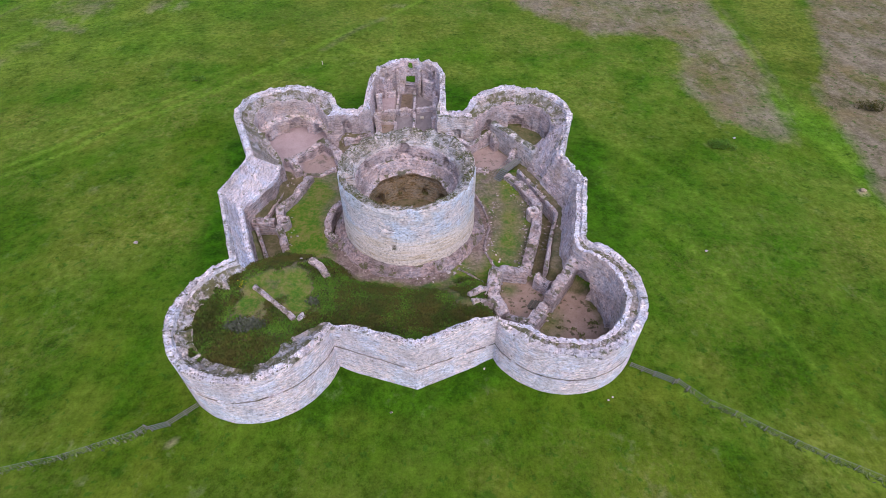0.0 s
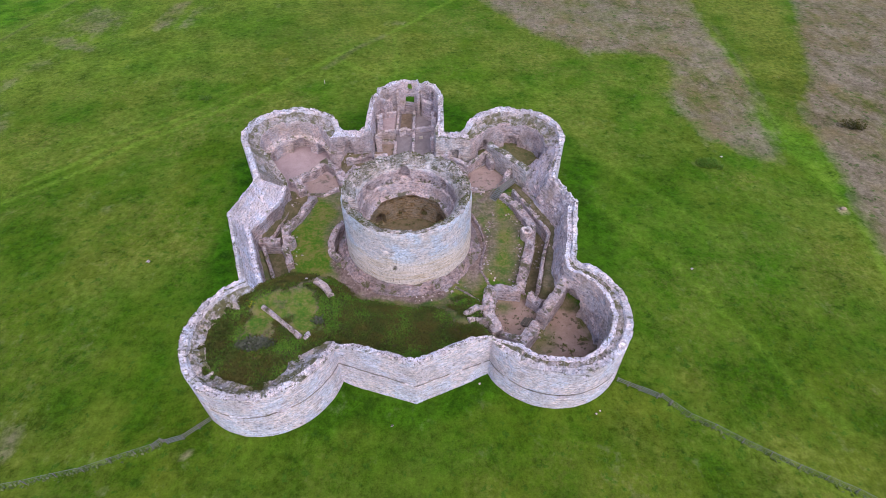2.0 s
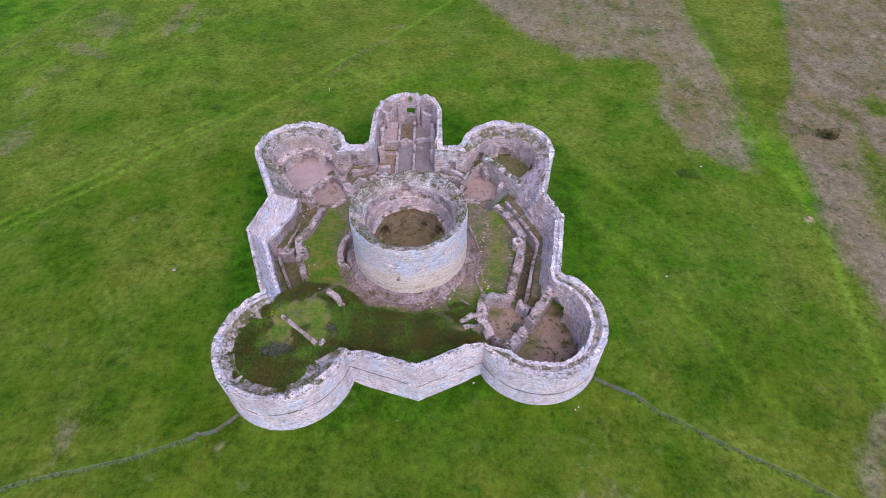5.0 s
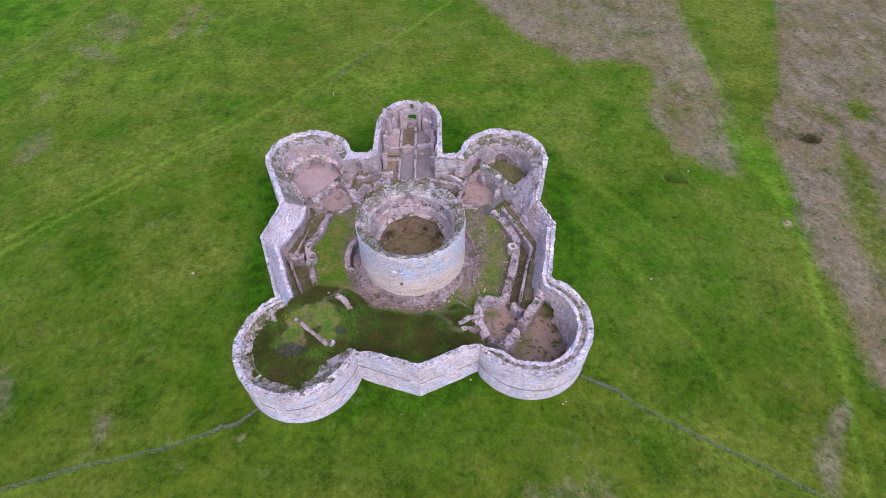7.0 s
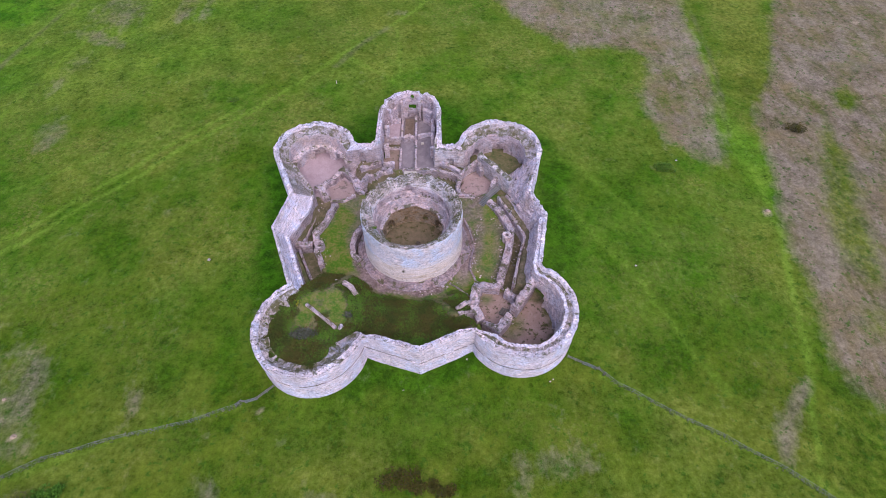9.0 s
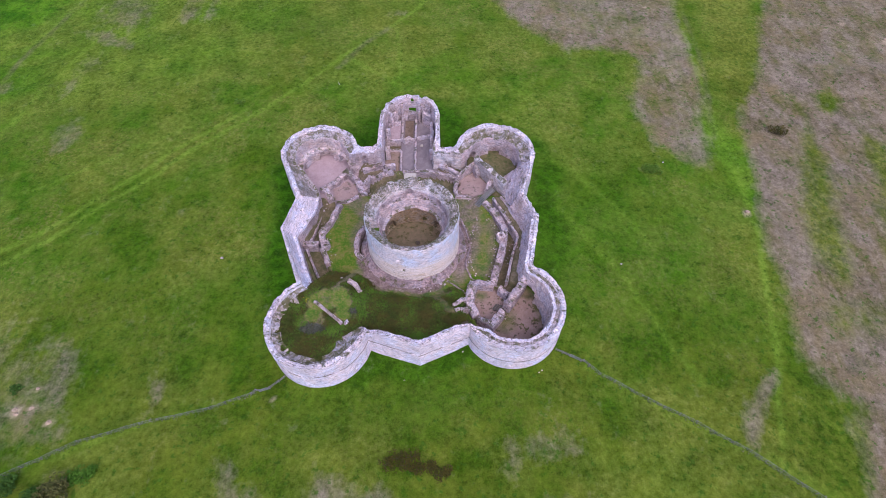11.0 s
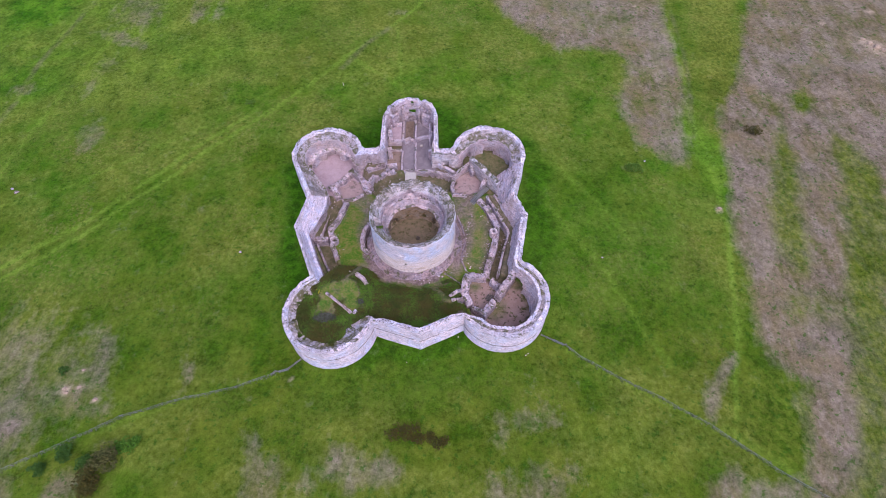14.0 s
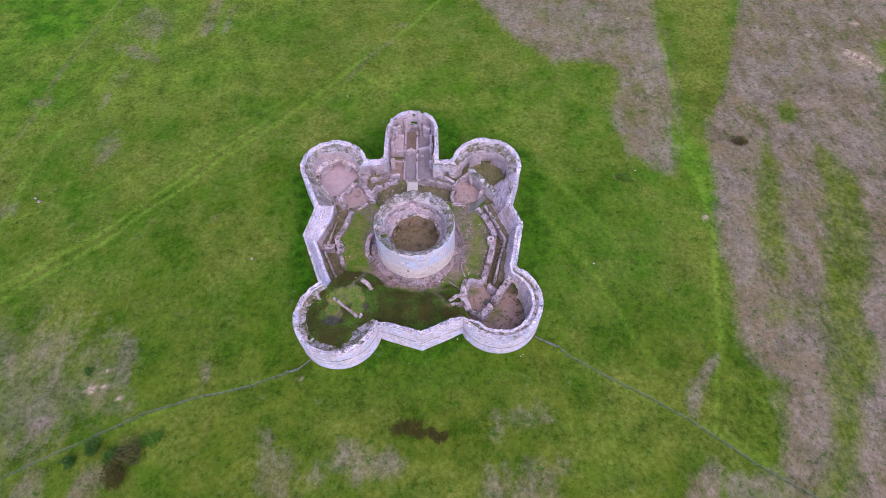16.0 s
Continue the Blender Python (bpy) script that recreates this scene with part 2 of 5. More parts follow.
    c = k.mix(k.attr("rut"), c, k.mix(small, (0.075, 0.078, 0.030), (0.13, 0.115, 0.075)))
    c = k.mix(k.attr("sand"), c, k.mix(small, (0.27, 0.205, 0.14), (0.40, 0.33, 0.255)))
    weeds = k.ramp(k.noise(0.32, 6, 0.7), (0.33, 0.6), (0.40, 0.0))
    c = k.mix(weeds, c, (0.026, 0.074, 0.006))
    tufts = k.ramp(k.noise(0.8, 4, 0.65), (0.35, 0.75), (0.41, 0.0))
    c = k.mix(tufts, c, (0.032, 0.082, 0.008))
    blades = k.noise(2.2, 4, 0.75)
    grain = k.math("ADD", k.math("ADD", k.math("MULTIPLY", fine, 0.2), k.math("MULTIPLY", blades, 0.25)), k.math("ADD", k.math("MULTIPLY", small, 0.3), k.math("MULTIPLY", middle, 0.25)))
    c = k.mix(0.8, c, k.ramp(grain, (0.395, 0.39), (0.5, 0.915), (0.605, 1.40)), "MULTIPLY")
    return k.done(c, k.math("ADD", small, k.math("MULTIPLY", fine, 0.5)), 0.09)


def court_material():
    """The castle's inside ground: grass, pink gravel, trodden earth, scrub soil and damp mud."""
    k = Nodes("courtyard_ground", 0.95)
    big, middle, small, fine = k.noise(0.15, 4), k.noise(0.6, 5, 0.7), k.noise(2.2, 4, 0.7), k.noise(9, 3, 0.75)
    c = k.ramp(k.math("ADD", k.math("MULTIPLY", middle, 0.5), k.math("MULTIPLY", small, 0.5)), (0.36, (0.064, 0.046, 0.042)), (0.5, (0.142, 0.100, 0.098)), (0.62, (0.235, 0.178, 0.180)))
    c = k.mix(k.ramp(k.noise(2.6, 3, 0.6), (0.60, 0.0), (0.65, 0.5)), c, (0.32, 0.275, 0.288))
    gravel = k.mix(k.ramp(middle, (0.3, 0.0), (0.7, 1.0)), (0.227, 0.148, 0.128), (0.288, 0.208, 0.189))
    gravel = k.mix(k.ramp(k.noise(0.9, 4, 0.65), (0.57, 0.0), (0.61, 0.85)), gravel, (0.048, 0.048, 0.019))
    c = k.mix(k.attr("gravel"), c, gravel)
    pink = k.mix(k.ramp(middle, (0.35, 0.0), (0.65, 1.0)), (0.31, 0.228, 0.252), (0.37, 0.285, 0.316))
    c = k.mix(k.attr("pink"), c, pink)
    grass = k.ramp(k.math("ADD", k.math("MULTIPLY", middle, 0.6), k.math("MULTIPLY", small, 0.4)), (0.40, (0.030, 0.105, 0.004)), (0.48, (0.072, 0.122, 0.010)), (0.57, (0.135, 0.128, 0.036)))
    c = k.mix(k.attr("grass"), c, grass)
    scrub = k.ramp(k.math("ADD", k.math("MULTIPLY", middle, 0.6), k.math("MULTIPLY", small, 0.4)), (0.36, (0.014, 0.020, 0.005)), (0.5, (0.032, 0.034, 0.010)), (0.64, (0.055, 0.042, 0.016)))
    c = k.mix(k.attr("scrub"), c, scrub)
    mud = k.mix(k.ramp(middle, (0.35, 0.0), (0.65, 1.0)), (0.064, 0.05, 0.023), (0.154, 0.115, 0.064))
    c = k.mix(k.attr("mud"), c, mud)
    paving = k.mix(k.cells(k.scaled(1.1, 0.8, 1.0)), (0.16, 0.134, 0.154), (0.243, 0.211, 0.234))
    c = k.mix(k.attr("paving"), c, paving)
    c = k.mix(0.5, c, k.ramp(fine, (0.3, 0.5), (0.5, 1.0), (0.7, 1.3)), "MULTIPLY")
    return k.done(c, k.math("ADD", small, k.math("MULTIPLY", fine, 0.5)), 0.1)


GROUND, COURT = ground_material(), court_material()


# ---- shared geometry ----
def lattice(x, y, seed):
    """Smooth random field in 0..1 on numpy arrays, one cell a metre."""
    xi, yi = np.floor(x).astype(np.int64), np.floor(y).astype(np.int64)
    u, v = x - xi, y - yi
    u, v = u * u * (3 - 2 * u), v * v * (3 - 2 * v)

    def h(a, b):
        n = (a * 374761393 + b * 668265263 + seed * 974634777) & 0x7FFFFFFF
        n = ((n ^ (n >> 13)) * 1274126177) & 0x7FFFFFFF
        return ((n ^ (n >> 16)) & 0xFFFF) / 65535.0

    return (h(xi, yi) * (1 - u) + h(xi + 1, yi) * u) * (1 - v) + (h(xi, yi + 1) * (1 - u) + h(xi + 1, yi + 1) * u) * v


def cloud(x, y, size, seed, octaves=4):
    total, amp, norm = 0.0, 1.0, 0.0
    for o in range(octaves):
        total = total + amp * lattice(x / size * 2 ** o + 17.3 * o, y / size * 2 ** o - 9.1 * o, seed + o)
        norm += amp
        amp *= 0.55
    return total / norm


def inside(x, y, poly):
    hit = np.zeros(x.shape, bool)
    for (ax, ay), (bx, by) in zip(poly, poly[1:] + poly[:1]):
        if ay != by:
            hit ^= ((ay > y) != (by > y)) & (x < (bx - ax) * (y - ay) / (by - ay) + ax)
    return hit


def line_distance(x, y, pts):
    best = np.full(x.shape, 1e9)
    for (ax, ay), (bx, by) in zip(pts, pts[1:]):
        dx, dy = bx - ax, by - ay
        t = np.clip(((x - ax) * dx + (y - ay) * dy) / (dx * dx + dy * dy), 0, 1)
        best = np.minimum(best, np.hypot(x - ax - t * dx, y - ay - t * dy))
    return best


def soft_poly(x, y, poly, width):
    """1 well inside the outline, 0 well outside, over that width."""
    d = line_distance(x, y, poly + poly[:1])
    d = np.where(inside(x, y, poly), d, -d)
    return np.clip(d / width + 0.5, 0, 1)


def mesh_object(name, verts, faces, material, parent=None, label="", smooth=False):
    me = bpy.data.meshes.new(name)
    me.from_pydata(verts, [], faces)
    me.materials.append(material)
    if smooth:
        me.shade_smooth()
    me.update()
    ob = new(name, me)
    ob.parent = parent
    if label:
        ob["label"] = label
    return ob


def part(name, bm, material, parent=None, label=""):
    me = bpy.data.meshes.new(name)
    bm.to_mesh(me)
    bm.free()
    me.materials.append(material)
    ob = new(name, me)
    ob.parent = parent
    if label:
        ob["label"] = label
    return ob


def thing(name, place, label, category, group="", kind=""):
    ob = new(name)
    ob.empty_display_size = 0.3
    ob.matrix_world = pose(*place)
    return tagged(ob, label, category, group, kind)


def resample(pts, step, closed=False):
    """Points along a polyline at about even steps; its corners are kept."""
    out = []
    for a, b in zip(pts, pts[1:] + (pts[:1] if closed else [])):
        n = max(1, round(math.dist(a, b) / step))
        out += [(a[0] + (b[0] - a[0]) * i / n, a[1] + (b[1] - a[1]) * i / n) for i in range(n)]
    return out if closed else out + [pts[-1]]


def arc(cx, cy, r, a0, a1, step=0.5):
    n = max(2, round(abs(radians(a1 - a0)) * r / step))
    return [(cx + r * math.cos(radians(a0 + (a1 - a0) * i / n)), cy + r * math.sin(radians(a0 + (a1 - a0) * i / n))) for i in range(n + 1)]


def left_normals(pts, closed):
    """Mitred normals to the left of the way."""
    out, n = [], len(pts)
    for i in range(n):
        a = pts[i - 1] if closed or i else pts[0]
        b, c = pts[i], pts[(i + 1) % n] if closed or i < n - 1 else pts[-1]
        d1, d2 = Vector((b[0] - a[0], b[1] - a[1])), Vector((c[0] - b[0], c[1] - b[1]))
        d1 = d1.normalized() if d1.length > 1e-6 else d2.normalized()
        d2 = d2.normalized() if d2.length > 1e-6 else d1
        m = (d1 + d2).normalized()
        k = 1 / max(0.75, m.dot(d1))
        out.append((-m.y * k, m.x * k))
    return out


def dense(profile, step):
    out = []
    for a, b in zip(profile, profile[1:]):
        n = max(1, round(math.dist(a, b) / step))
        out += [(a[0] + (b[0] - a[0]) * i / n, a[1] + (b[1] - a[1]) * i / n) for i in range(n)]
    return out + [profile[-1]]


def rough(p, amount):
    """A weathered offset of a point of masonry."""
    a = noise.noise_vector(p * 0.9) * 0.55 + noise.noise_vector(p * 2.7) * 0.3
    return a * amount


STONE_SHAPES = []
for i in range(8):
    b = bmesh.new()
    bmesh.ops.create_icosphere(b, subdivisions=1, radius=0.5)
    for v in b.verts:
        v.co = Vector((v.co.x, v.co.y * 0.8, v.co.z * 0.6)) * (1 + 0.5 * noise.noise(v.co * 2 + Vector((i * 7, 0, 0))))
    b.verts.index_update()
    STONE_SHAPES.append(([v.co.copy() for v in b.verts], [[v.index for v in f.verts] for f in b.faces]))
    b.free()


def stones(name, places, material, parent=None, low=0.15, high=0.45, label=""):
    """Loose stones strewn at these places, one joined part."""
    verts, faces = [], []
    for p in places:
        shape, polys = random.choice(STONE_SHAPES)
        s = low + (high - low) * random.random() ** 2
        turn = Euler((random.uniform(-0.5, 0.5), random.uniform(-0.5, 0.5), random.uniform(0, 6.3))).to_matrix()
        base = len(verts)
        verts += [tuple(Vector(p) + turn @ (v * s)) for v in shape]
        faces += [[base + i for i in f] for f in polys]
    ob = mesh_object(name, verts, faces, material, parent, label)
    ob["kind"] = "stuff"
    return ob


def sprigs(name, places, material, parent=None, size=0.35, blades=5, spread=0.8, label="", lean=0.9):
    """Leafy tufts: blades that fan out of each place, one joined part."""
    verts, faces = [], []
    for p in places:
        for _ in range(blades):
            a, s = random.uniform(0, 6.3), size * random.uniform(0.5, 1.3)
            out = Vector((math.cos(a) * lean, math.sin(a) * lean, random.uniform(0.3, 1.1))).normalized()
            side = Vector((-math.sin(a), math.cos(a), random.uniform(-0.4, 0.4))) * s * 0.28
            o = Vector(p) + Vector((random.uniform(-1, 1), random.uniform(-1, 1), 0)) * size * spread
            base = len(verts)
            verts += [tuple(o - side * 0.5), tuple(o + out * s * 0.55 - side), tuple(o + out * s), tuple(o + out * s * 0.55 + side), ]
            faces.append([base, base + 1, base + 2, base + 3])
    ob = mesh_object(name, verts, faces, material, parent, label)
    ob["kind"] = "stuff"
    return ob


def low_wall(name, pts, width, z0, z1, material, parent=None, label="", step=0.3, ragged=0.35, seed=0.0):
    """A ruined wall of that width along a line; z1 is one height, or one for each point. Returns it and points on its top."""
    heights = z1 if isinstance(z1, (list, tuple)) else [z1] * len(pts)
    path, tops = [], []
    for (a, ha), (b, hb) in zip(zip(pts, heights), zip(pts[1:], heights[1:])):
        n = max(1, round(math.dist(a, b) / step))
        for i in range(n):
            path.append((a[0] + (b[0] - a[0]) * i / n, a[1] + (b[1] - a[1]) * i / n))
            tops.append(ha + (hb - ha) * i / n)
    path.append(pts[-1])
    tops.append(heights[-1])
    normals = left_normals(path, False)
    verts, faces, crest = [], [], []
    nz, nw = max(2, round((max(heights) - z0) / 0.4)), max(2, round(width / 0.35))
    ring = 2 * nz + nw + 1
    for i, ((x, y), (nx, ny), h) in enumerate(zip(path, normals, tops)):
        h += ragged * noise.noise(Vector((x * 0.7, y * 0.7, seed))) + 0.4 * ragged * noise.noise(Vector((x * 2.1, y * 2.1, seed + 5)))
        w = width * (0.5 + 0.12 * noise.noise(Vector((x * 0.5, y * 0.5, seed + 9))))
        prof = [(-w * 1.05, z0 + (h - z0) * j / nz) for j in range(nz)]
        prof += [(-w + 2 * w * j / nw, h + (0.12 if 0 < j < nw else -0.04)) for j in range(nw + 1)]
        prof += [(w * 1.05, z0 + (h - z0) * (nz - 1 - j) / nz) for j in range(nz)]
        for u, z in prof:
            p = Vector((x + nx * u, y + ny * u, z))
            p += rough(p, 0.22 if z > h - 0.3 else 0.14)
            verts.append(tuple(p))
            if z > h - 0.1:
                crest.append(tuple(p))
        if i:
            a, b = (i - 1) * ring, i * ring
            faces += [[a + j, b + j, b + j + 1, a + j + 1] for j in range(ring - 1)]
    faces.append(list(range(ring))[::-1])
    faces.append([len(verts) - ring + j for j in range(ring)])
    return mesh_object(name, verts, [f[::-1] for f in faces], material, parent, label), crest


# ---- the pasture ----
def even(a, b, step):
    return list(np.arange(a, b + step / 2, step))


def growing(start, end, first):
    out, s = [], first
    while start < end:
        start += s
        out.append(start)
        s *= 1.35
    return out


far = growing(190, 3000, 2)
gx = np.array([-v for v in far[::-1]] + even(-190, 190, 0.9) + far)
north, south = growing(195, 3000, 2), growing(45, 3000, 2)
gy = np.array([-v for v in south[::-1]] + even(-45, 195, 0.9) + north)
X, Y = np.meshgrid(gx, gy)
WX, WY = X + 3 * (cloud(X, Y, 14, 3) - 0.5), Y + 3 * (cloud(X, Y, 14, 8) - 0.5)
WX, WY = WX + 2.2 * (cloud(X, Y, 4, 5) - 0.5), WY + 2.2 * (cloud(X, Y, 4, 6) - 0.5)

bare = np.zeros(X.shape)


def shingle_zone(strength, soft, *outline):
    global bare
    bare = np.maximum(bare, strength * soft_poly(WX, WY, list(outline), soft))


def green_zone(strength, soft, *outline):
    global bare
    bare = bare * (1 - strength * soft_poly(WX, WY, list(outline), soft))


shingle_zone(0.85, 5, (2, 200), (12, 182), (20, 168), (27, 155), (35, 143), (42, 138), (53, 138), (60, 136), (63, 131), (61, 122), (56, 114), (58, 103), (59, 96), (62, 90), (67, 85), (70, 86), (73, 94), (74, 104), (77, 110), (79, 119), (80, 137), (81, 153), (84, 175), (92, 200))
shingle_zone(0.95, 4, (126, 200), (118, 174), (109, 153), (102, 137), (95, 119), (87, 109), (84, 101), (82, 89), (81, 81), (79, 71), (76, 59), (77, 52), (75, 46), (74, 40), (73, 34), (75, 28), (78, 24), (80, 22), (76, 17), (75, 12), (73, 5), (72, 0), (72, -60), (260, -60), (300, 200))
GREEN_STRIPS = (
    [(104, 106), (103, 96), (100, 81), (97, 67), (93, 54), (90, 49), (87, 52), (86, 59), (89, 71), (93, 83), (99, 96)],
    [(117, 97), (121, 94), (123, 85), (120, 73), (117, 59), (108, 46), (105, 37), (106, 32), (102, 25), (95, 18), (91, 9), (87, 2), (80, -6), (76, -6), (84, 8), (89, 20), (94, 34), (98, 46), (104, 59), (112, 81), (113, 89)],
)
for strip in GREEN_STRIPS:
    green_zone(0.68, 5, *strip)
green_zone(0.85, 3, (110, 115), (116, 117), (117, 112), (112, 107), (109, 110))
green_zone(0.7, 5, (159, 150), (175, 150), (150, 105), (143, 108))
green_zone(0.5, 5, (84, 44), (96, 46), (95, 38), (82, 38))
shingle_zone(0.62, 2.5, (63, 28), (67, 30), (66, 26), (62, 22), (58, 15), (57, 17), (58, 22))
shingle_zone(0.8, 3, (58, 7), (61, 5), (58, -6), (49, -6), (53, 3))
shingle_zone(0.6, 3, (61, 4), (72, 5), (72, -6), (60, -6))
shingle_zone(0.44, 5, (-94, 37), (-91, 38), (-87, 34), (-87, 28), (-80, 21), (-82, 12), (-86, 9), (-90, 4), (-104, 28), (-96, 34))
shingle_zone(0.48, 4, (-77, 35), (-74, 37), (-71, 31), (-70, 23), (-67, 16), (-70, 15), (-77, 16), (-79, 21), (-76, 24), (-76, 30))
shingle_zone(0.27, 10, (-115, 40), (-92, 42), (-72, 36), (-68, 16), (-80, 8), (-86, -6), (-120, -6))
shingle_zone(0.62, 3, (-73, 5), (-68, 5), (-68, -6), (-76, -6))
shingle_zone(0.55, 3, (-86, 5), (-81, 4), (-80, -6), (-88, -6))
shingle_zone(0.5, 3.5, (-39, 13), (-36, 13), (-35, 9), (-30, 8), (-28, 3), (-26, -6), (-33, -6), (-36, 4))
shingle_zone(0.47, 3.5, (-27, 3), (-22, 6), (-21, 12), (-15, 9), (-7, 9), (-5, 6), (-9, 3), (-15, 2), (-19, 4), (-23, 2))
shingle_zone(0.34, 5, (11, 17), (18, 18), (28, 17), (27, 15), (20, 13), (15, 11), (12, 12))
shingle_zone(0.45, 5, (10, 6), (16, 5), (19, 6), (27, 6), (25, -8), (8, -8))
shingle_zone(0.45, 2, (-54, 29), (-52, 29), (-51, 23), (-53, 23))
shingle_zone(0.5, 4, (-89, 154), (-89, 176), (-84, 178), (-83, 157), (-86, 151))
shingle_zone(0.42, 4, (-80, 154), (-80, 174), (-76, 172), (-77, 152))
shingle_zone(0.52, 4, (-117, 148), (-109, 148), (-99, 142), (-99, 138), (-110, 142))
shingle_zone(0.36, 8, (-119, 157), (-117, 174), (-102, 168), (-97, 154), (-101, 149), (-114, 150))
shingle_zone(0.45, 5, (-106, 98), (-102, 103), (-97, 96), (-101, 90))
shingle_zone(0.36, 6, (-113, 120), (-109, 135), (-104, 126), (-110, 113))
for place, r, s in (((-62, 70), 3, 0.25), ((-15, 160), 5, 0.3), ((-86, 14), 4, 0.75), ((-130, 118), 5, 0.4), ((-122, 72), 5, 0.4)):
    bare = np.maximum(bare, s * np.clip(1.3 - np.hypot(WX - place[0], (WY - place[1]) * 1.4) / r, 0, 1))
bare *= 0.72 + 0.5 * cloud(X, Y, 8, 21)

track = np.zeros(X.shape)
TRACKS = [
    ([(-130, 24), (-111, 44), (-91, 61), (-75, 80), (-65, 92), (-52, 106), (-40, 120), (-30, 135), (-15, 152), (4, 180)], 0.8, 0.66),
    ([(-134, 26), (-113, 47), (-93, 64), (-77, 83), (-67, 95), (-54, 109)], 0.8, 0.6),
    ([(-120, 60), (-121, 75), (-121, 86), (-119, 97), (-118, 112), (-114, 132), (-110, 150)], 0.8, 0.5),
    ([(-133, 80), (-131, 97), (-130, 115), (-132, 138), (-128, 154), (-125, 176), (-124, 200)], 0.8, 0.45),
    ([(30, 72), (39, 56), (42, 49), (45, 42), (48, 34), (52, 27)], 0.6, 0.42),
    ([(81, 150), (79, 120), (77, 104), (77, 81), (76, 65), (74, 58), (71, 44), (67, 30), (64, 24), (62, 16)], 0.7, 0.6),
    ([(74, 106), (75, 97), (77, 87), (79, 80)], 3.2, 0.45),
    ([(60, 14), (64, 11), (72, 4), (80, -3)], 0.9, 0.6),
    ([(-30, 135), (-22, 128), (-10, 118)], 0.7, 0.5), ([(-14, 150), (-12, 128), (-10, 112)], 0.7, 0.5), ([(-134, 62), (-100, 78), (-70, 100), (-48, 120)], 0.7, 0.35), ([(24, 92), (36, 84), (50, 60)], 0.7, 0.35),
]
for pts, width, strength in TRACKS:
    d = line_distance(X + 2.0 * (cloud(X, Y, 9, 13) - 0.5), Y + 2.0 * (cloud(X, Y, 9, 17) - 0.5), pts)
    track = np.maximum(track, strength * np.clip(1.4 - d / width, 0, 1) * (0.45 + 0.8 * cloud(X, Y, 6, 41)))
rut = np.zeros(X.shape)
for pts, width, strength in (([(-31, 128), (-25, 139), (-17, 150)], 1.0, 0.6), ([(-133, 84), (-130, 112), (-131, 130), (-128, 152), (-124, 180)], 0.9, 0.6), ([(77, 106), (75, 96), (79, 112), (83, 135), (84, 160)], 0.8, 0.4)):
    d = line_distance(X + 1.5 * (cloud(X, Y, 7, 113) - 0.5), Y + 1.5 * (cloud(X, Y, 7, 117) - 0.5), pts)
    rut = np.maximum(rut, strength * np.clip(1.4 - d / width, 0, 1) * np.clip(2.6 * cloud(X, Y, 5, 141) - 0.6, 0, 1))
tussock = np.zeros(X.shape)
for strip in GREEN_STRIPS + ([(70, 28), (79, 22), (73, 6), (64, 9), (61, 14)], [(93, 150), (104, 152), (97, 128), (90, 122), (88, 136)]):
    tussock = np.maximum(tussock, 0.42 * soft_poly(WX, WY, list(strip), 3))
meadow = np.zeros(X.shape)
for strength, soft, outline in (
    (0.6, 16, [(-150, 96), (-80, 118), (-50, 150), (-36, 200), (-160, 210)]), (0.85, 8, [(-136, 60), (-133, 97), (-132, 115), (-134, 138), (-128, 176), (-126, 200), (-300, 220), (-300, 60)]),
    (0.8, 4, [(72, 110), (77, 109), (83, 90), (81, 74), (77, 66), (74, 85)]), (0.15, 12, [(26, 40), (30, 90), (58, 82), (56, 44)]),
    (0.5, 4, [(70, 28), (79, 22), (73, 6), (64, 9), (61, 14)]), (0.35, 10, [(-40, 110), (0, 118), (22, 100), (40, 112), (10, 135), (-36, 130)]),
    (0.4, 8, [(-50, 8), (-36, 20), (-26, 18), (-30, 9), (-42, 2)]), (0.45, 6, [(28, 20), (44, 16), (50, 4), (30, 2)]),
):
    meadow = np.maximum(meadow, strength * soft_poly(WX, WY, outline, soft) * (0.45 + 0.8 * cloud(X, Y, 9, 151)))
# lush grass; along the castle walls its dark tone also stands for their shade
lush_shade = np.zeros(X.shape)
for pts, width, strength in (
    ([(-40, 84), (-36.5, 70), (-36.5, 58), (-32, 46)], 3.6, 0.95), ([(-16, 29), (-13.5, 32.4), (-3, 29.4), (6, 33.6)], 3.6, 0.75), ([(-38, 90), (-30, 96), (-20, 94), (-17, 100), (-8, 110), (4, 103), (4, 92), (12, 97), (24, 92)], 5, 0.9),
    ([(28, 84), (25, 70), (27, 60), (24, 50)], 6, 0.75), ([(4, 104), (9, 95)], 7, 0.5), ([(-24, 22), (-3, 25), (12, 27)], 7, 0.4), ([(42, 78), (48, 62), (50, 48)], 15, 0.26), ([(-46, 42), (-62, 30), (-80, 24)], 14, 0.24), ([(75, 100), (72, 92)], 6, 0.3),
    ([(46, 42), (52, 44)], 5, 0.3), ([(72, 13), (74, 22)], 7, 0.3), ([(-60, 160), (-40, 150)], 10, 0.25),
):
    d = line_distance(WX, WY, pts)
    lush_shade = np.maximum(lush_shade, strength * np.clip(1.35 - d / width, 0, 1))
dry = np.clip((cloud(X, Y, 18, 51) - 0.5) * 2.6, 0, 0.4) + np.clip((cloud(X, Y, 5, 57) - 0.55) * 2, 0, 0.3)
dry = np.maximum(dry, 0.95 * soft_poly(WX, WY, [(-125, 120), (-100, 105), (-62, 128), (-20, 150), (-20, 200), (-115, 200)], 25) * cloud(X, Y, 10, 161))
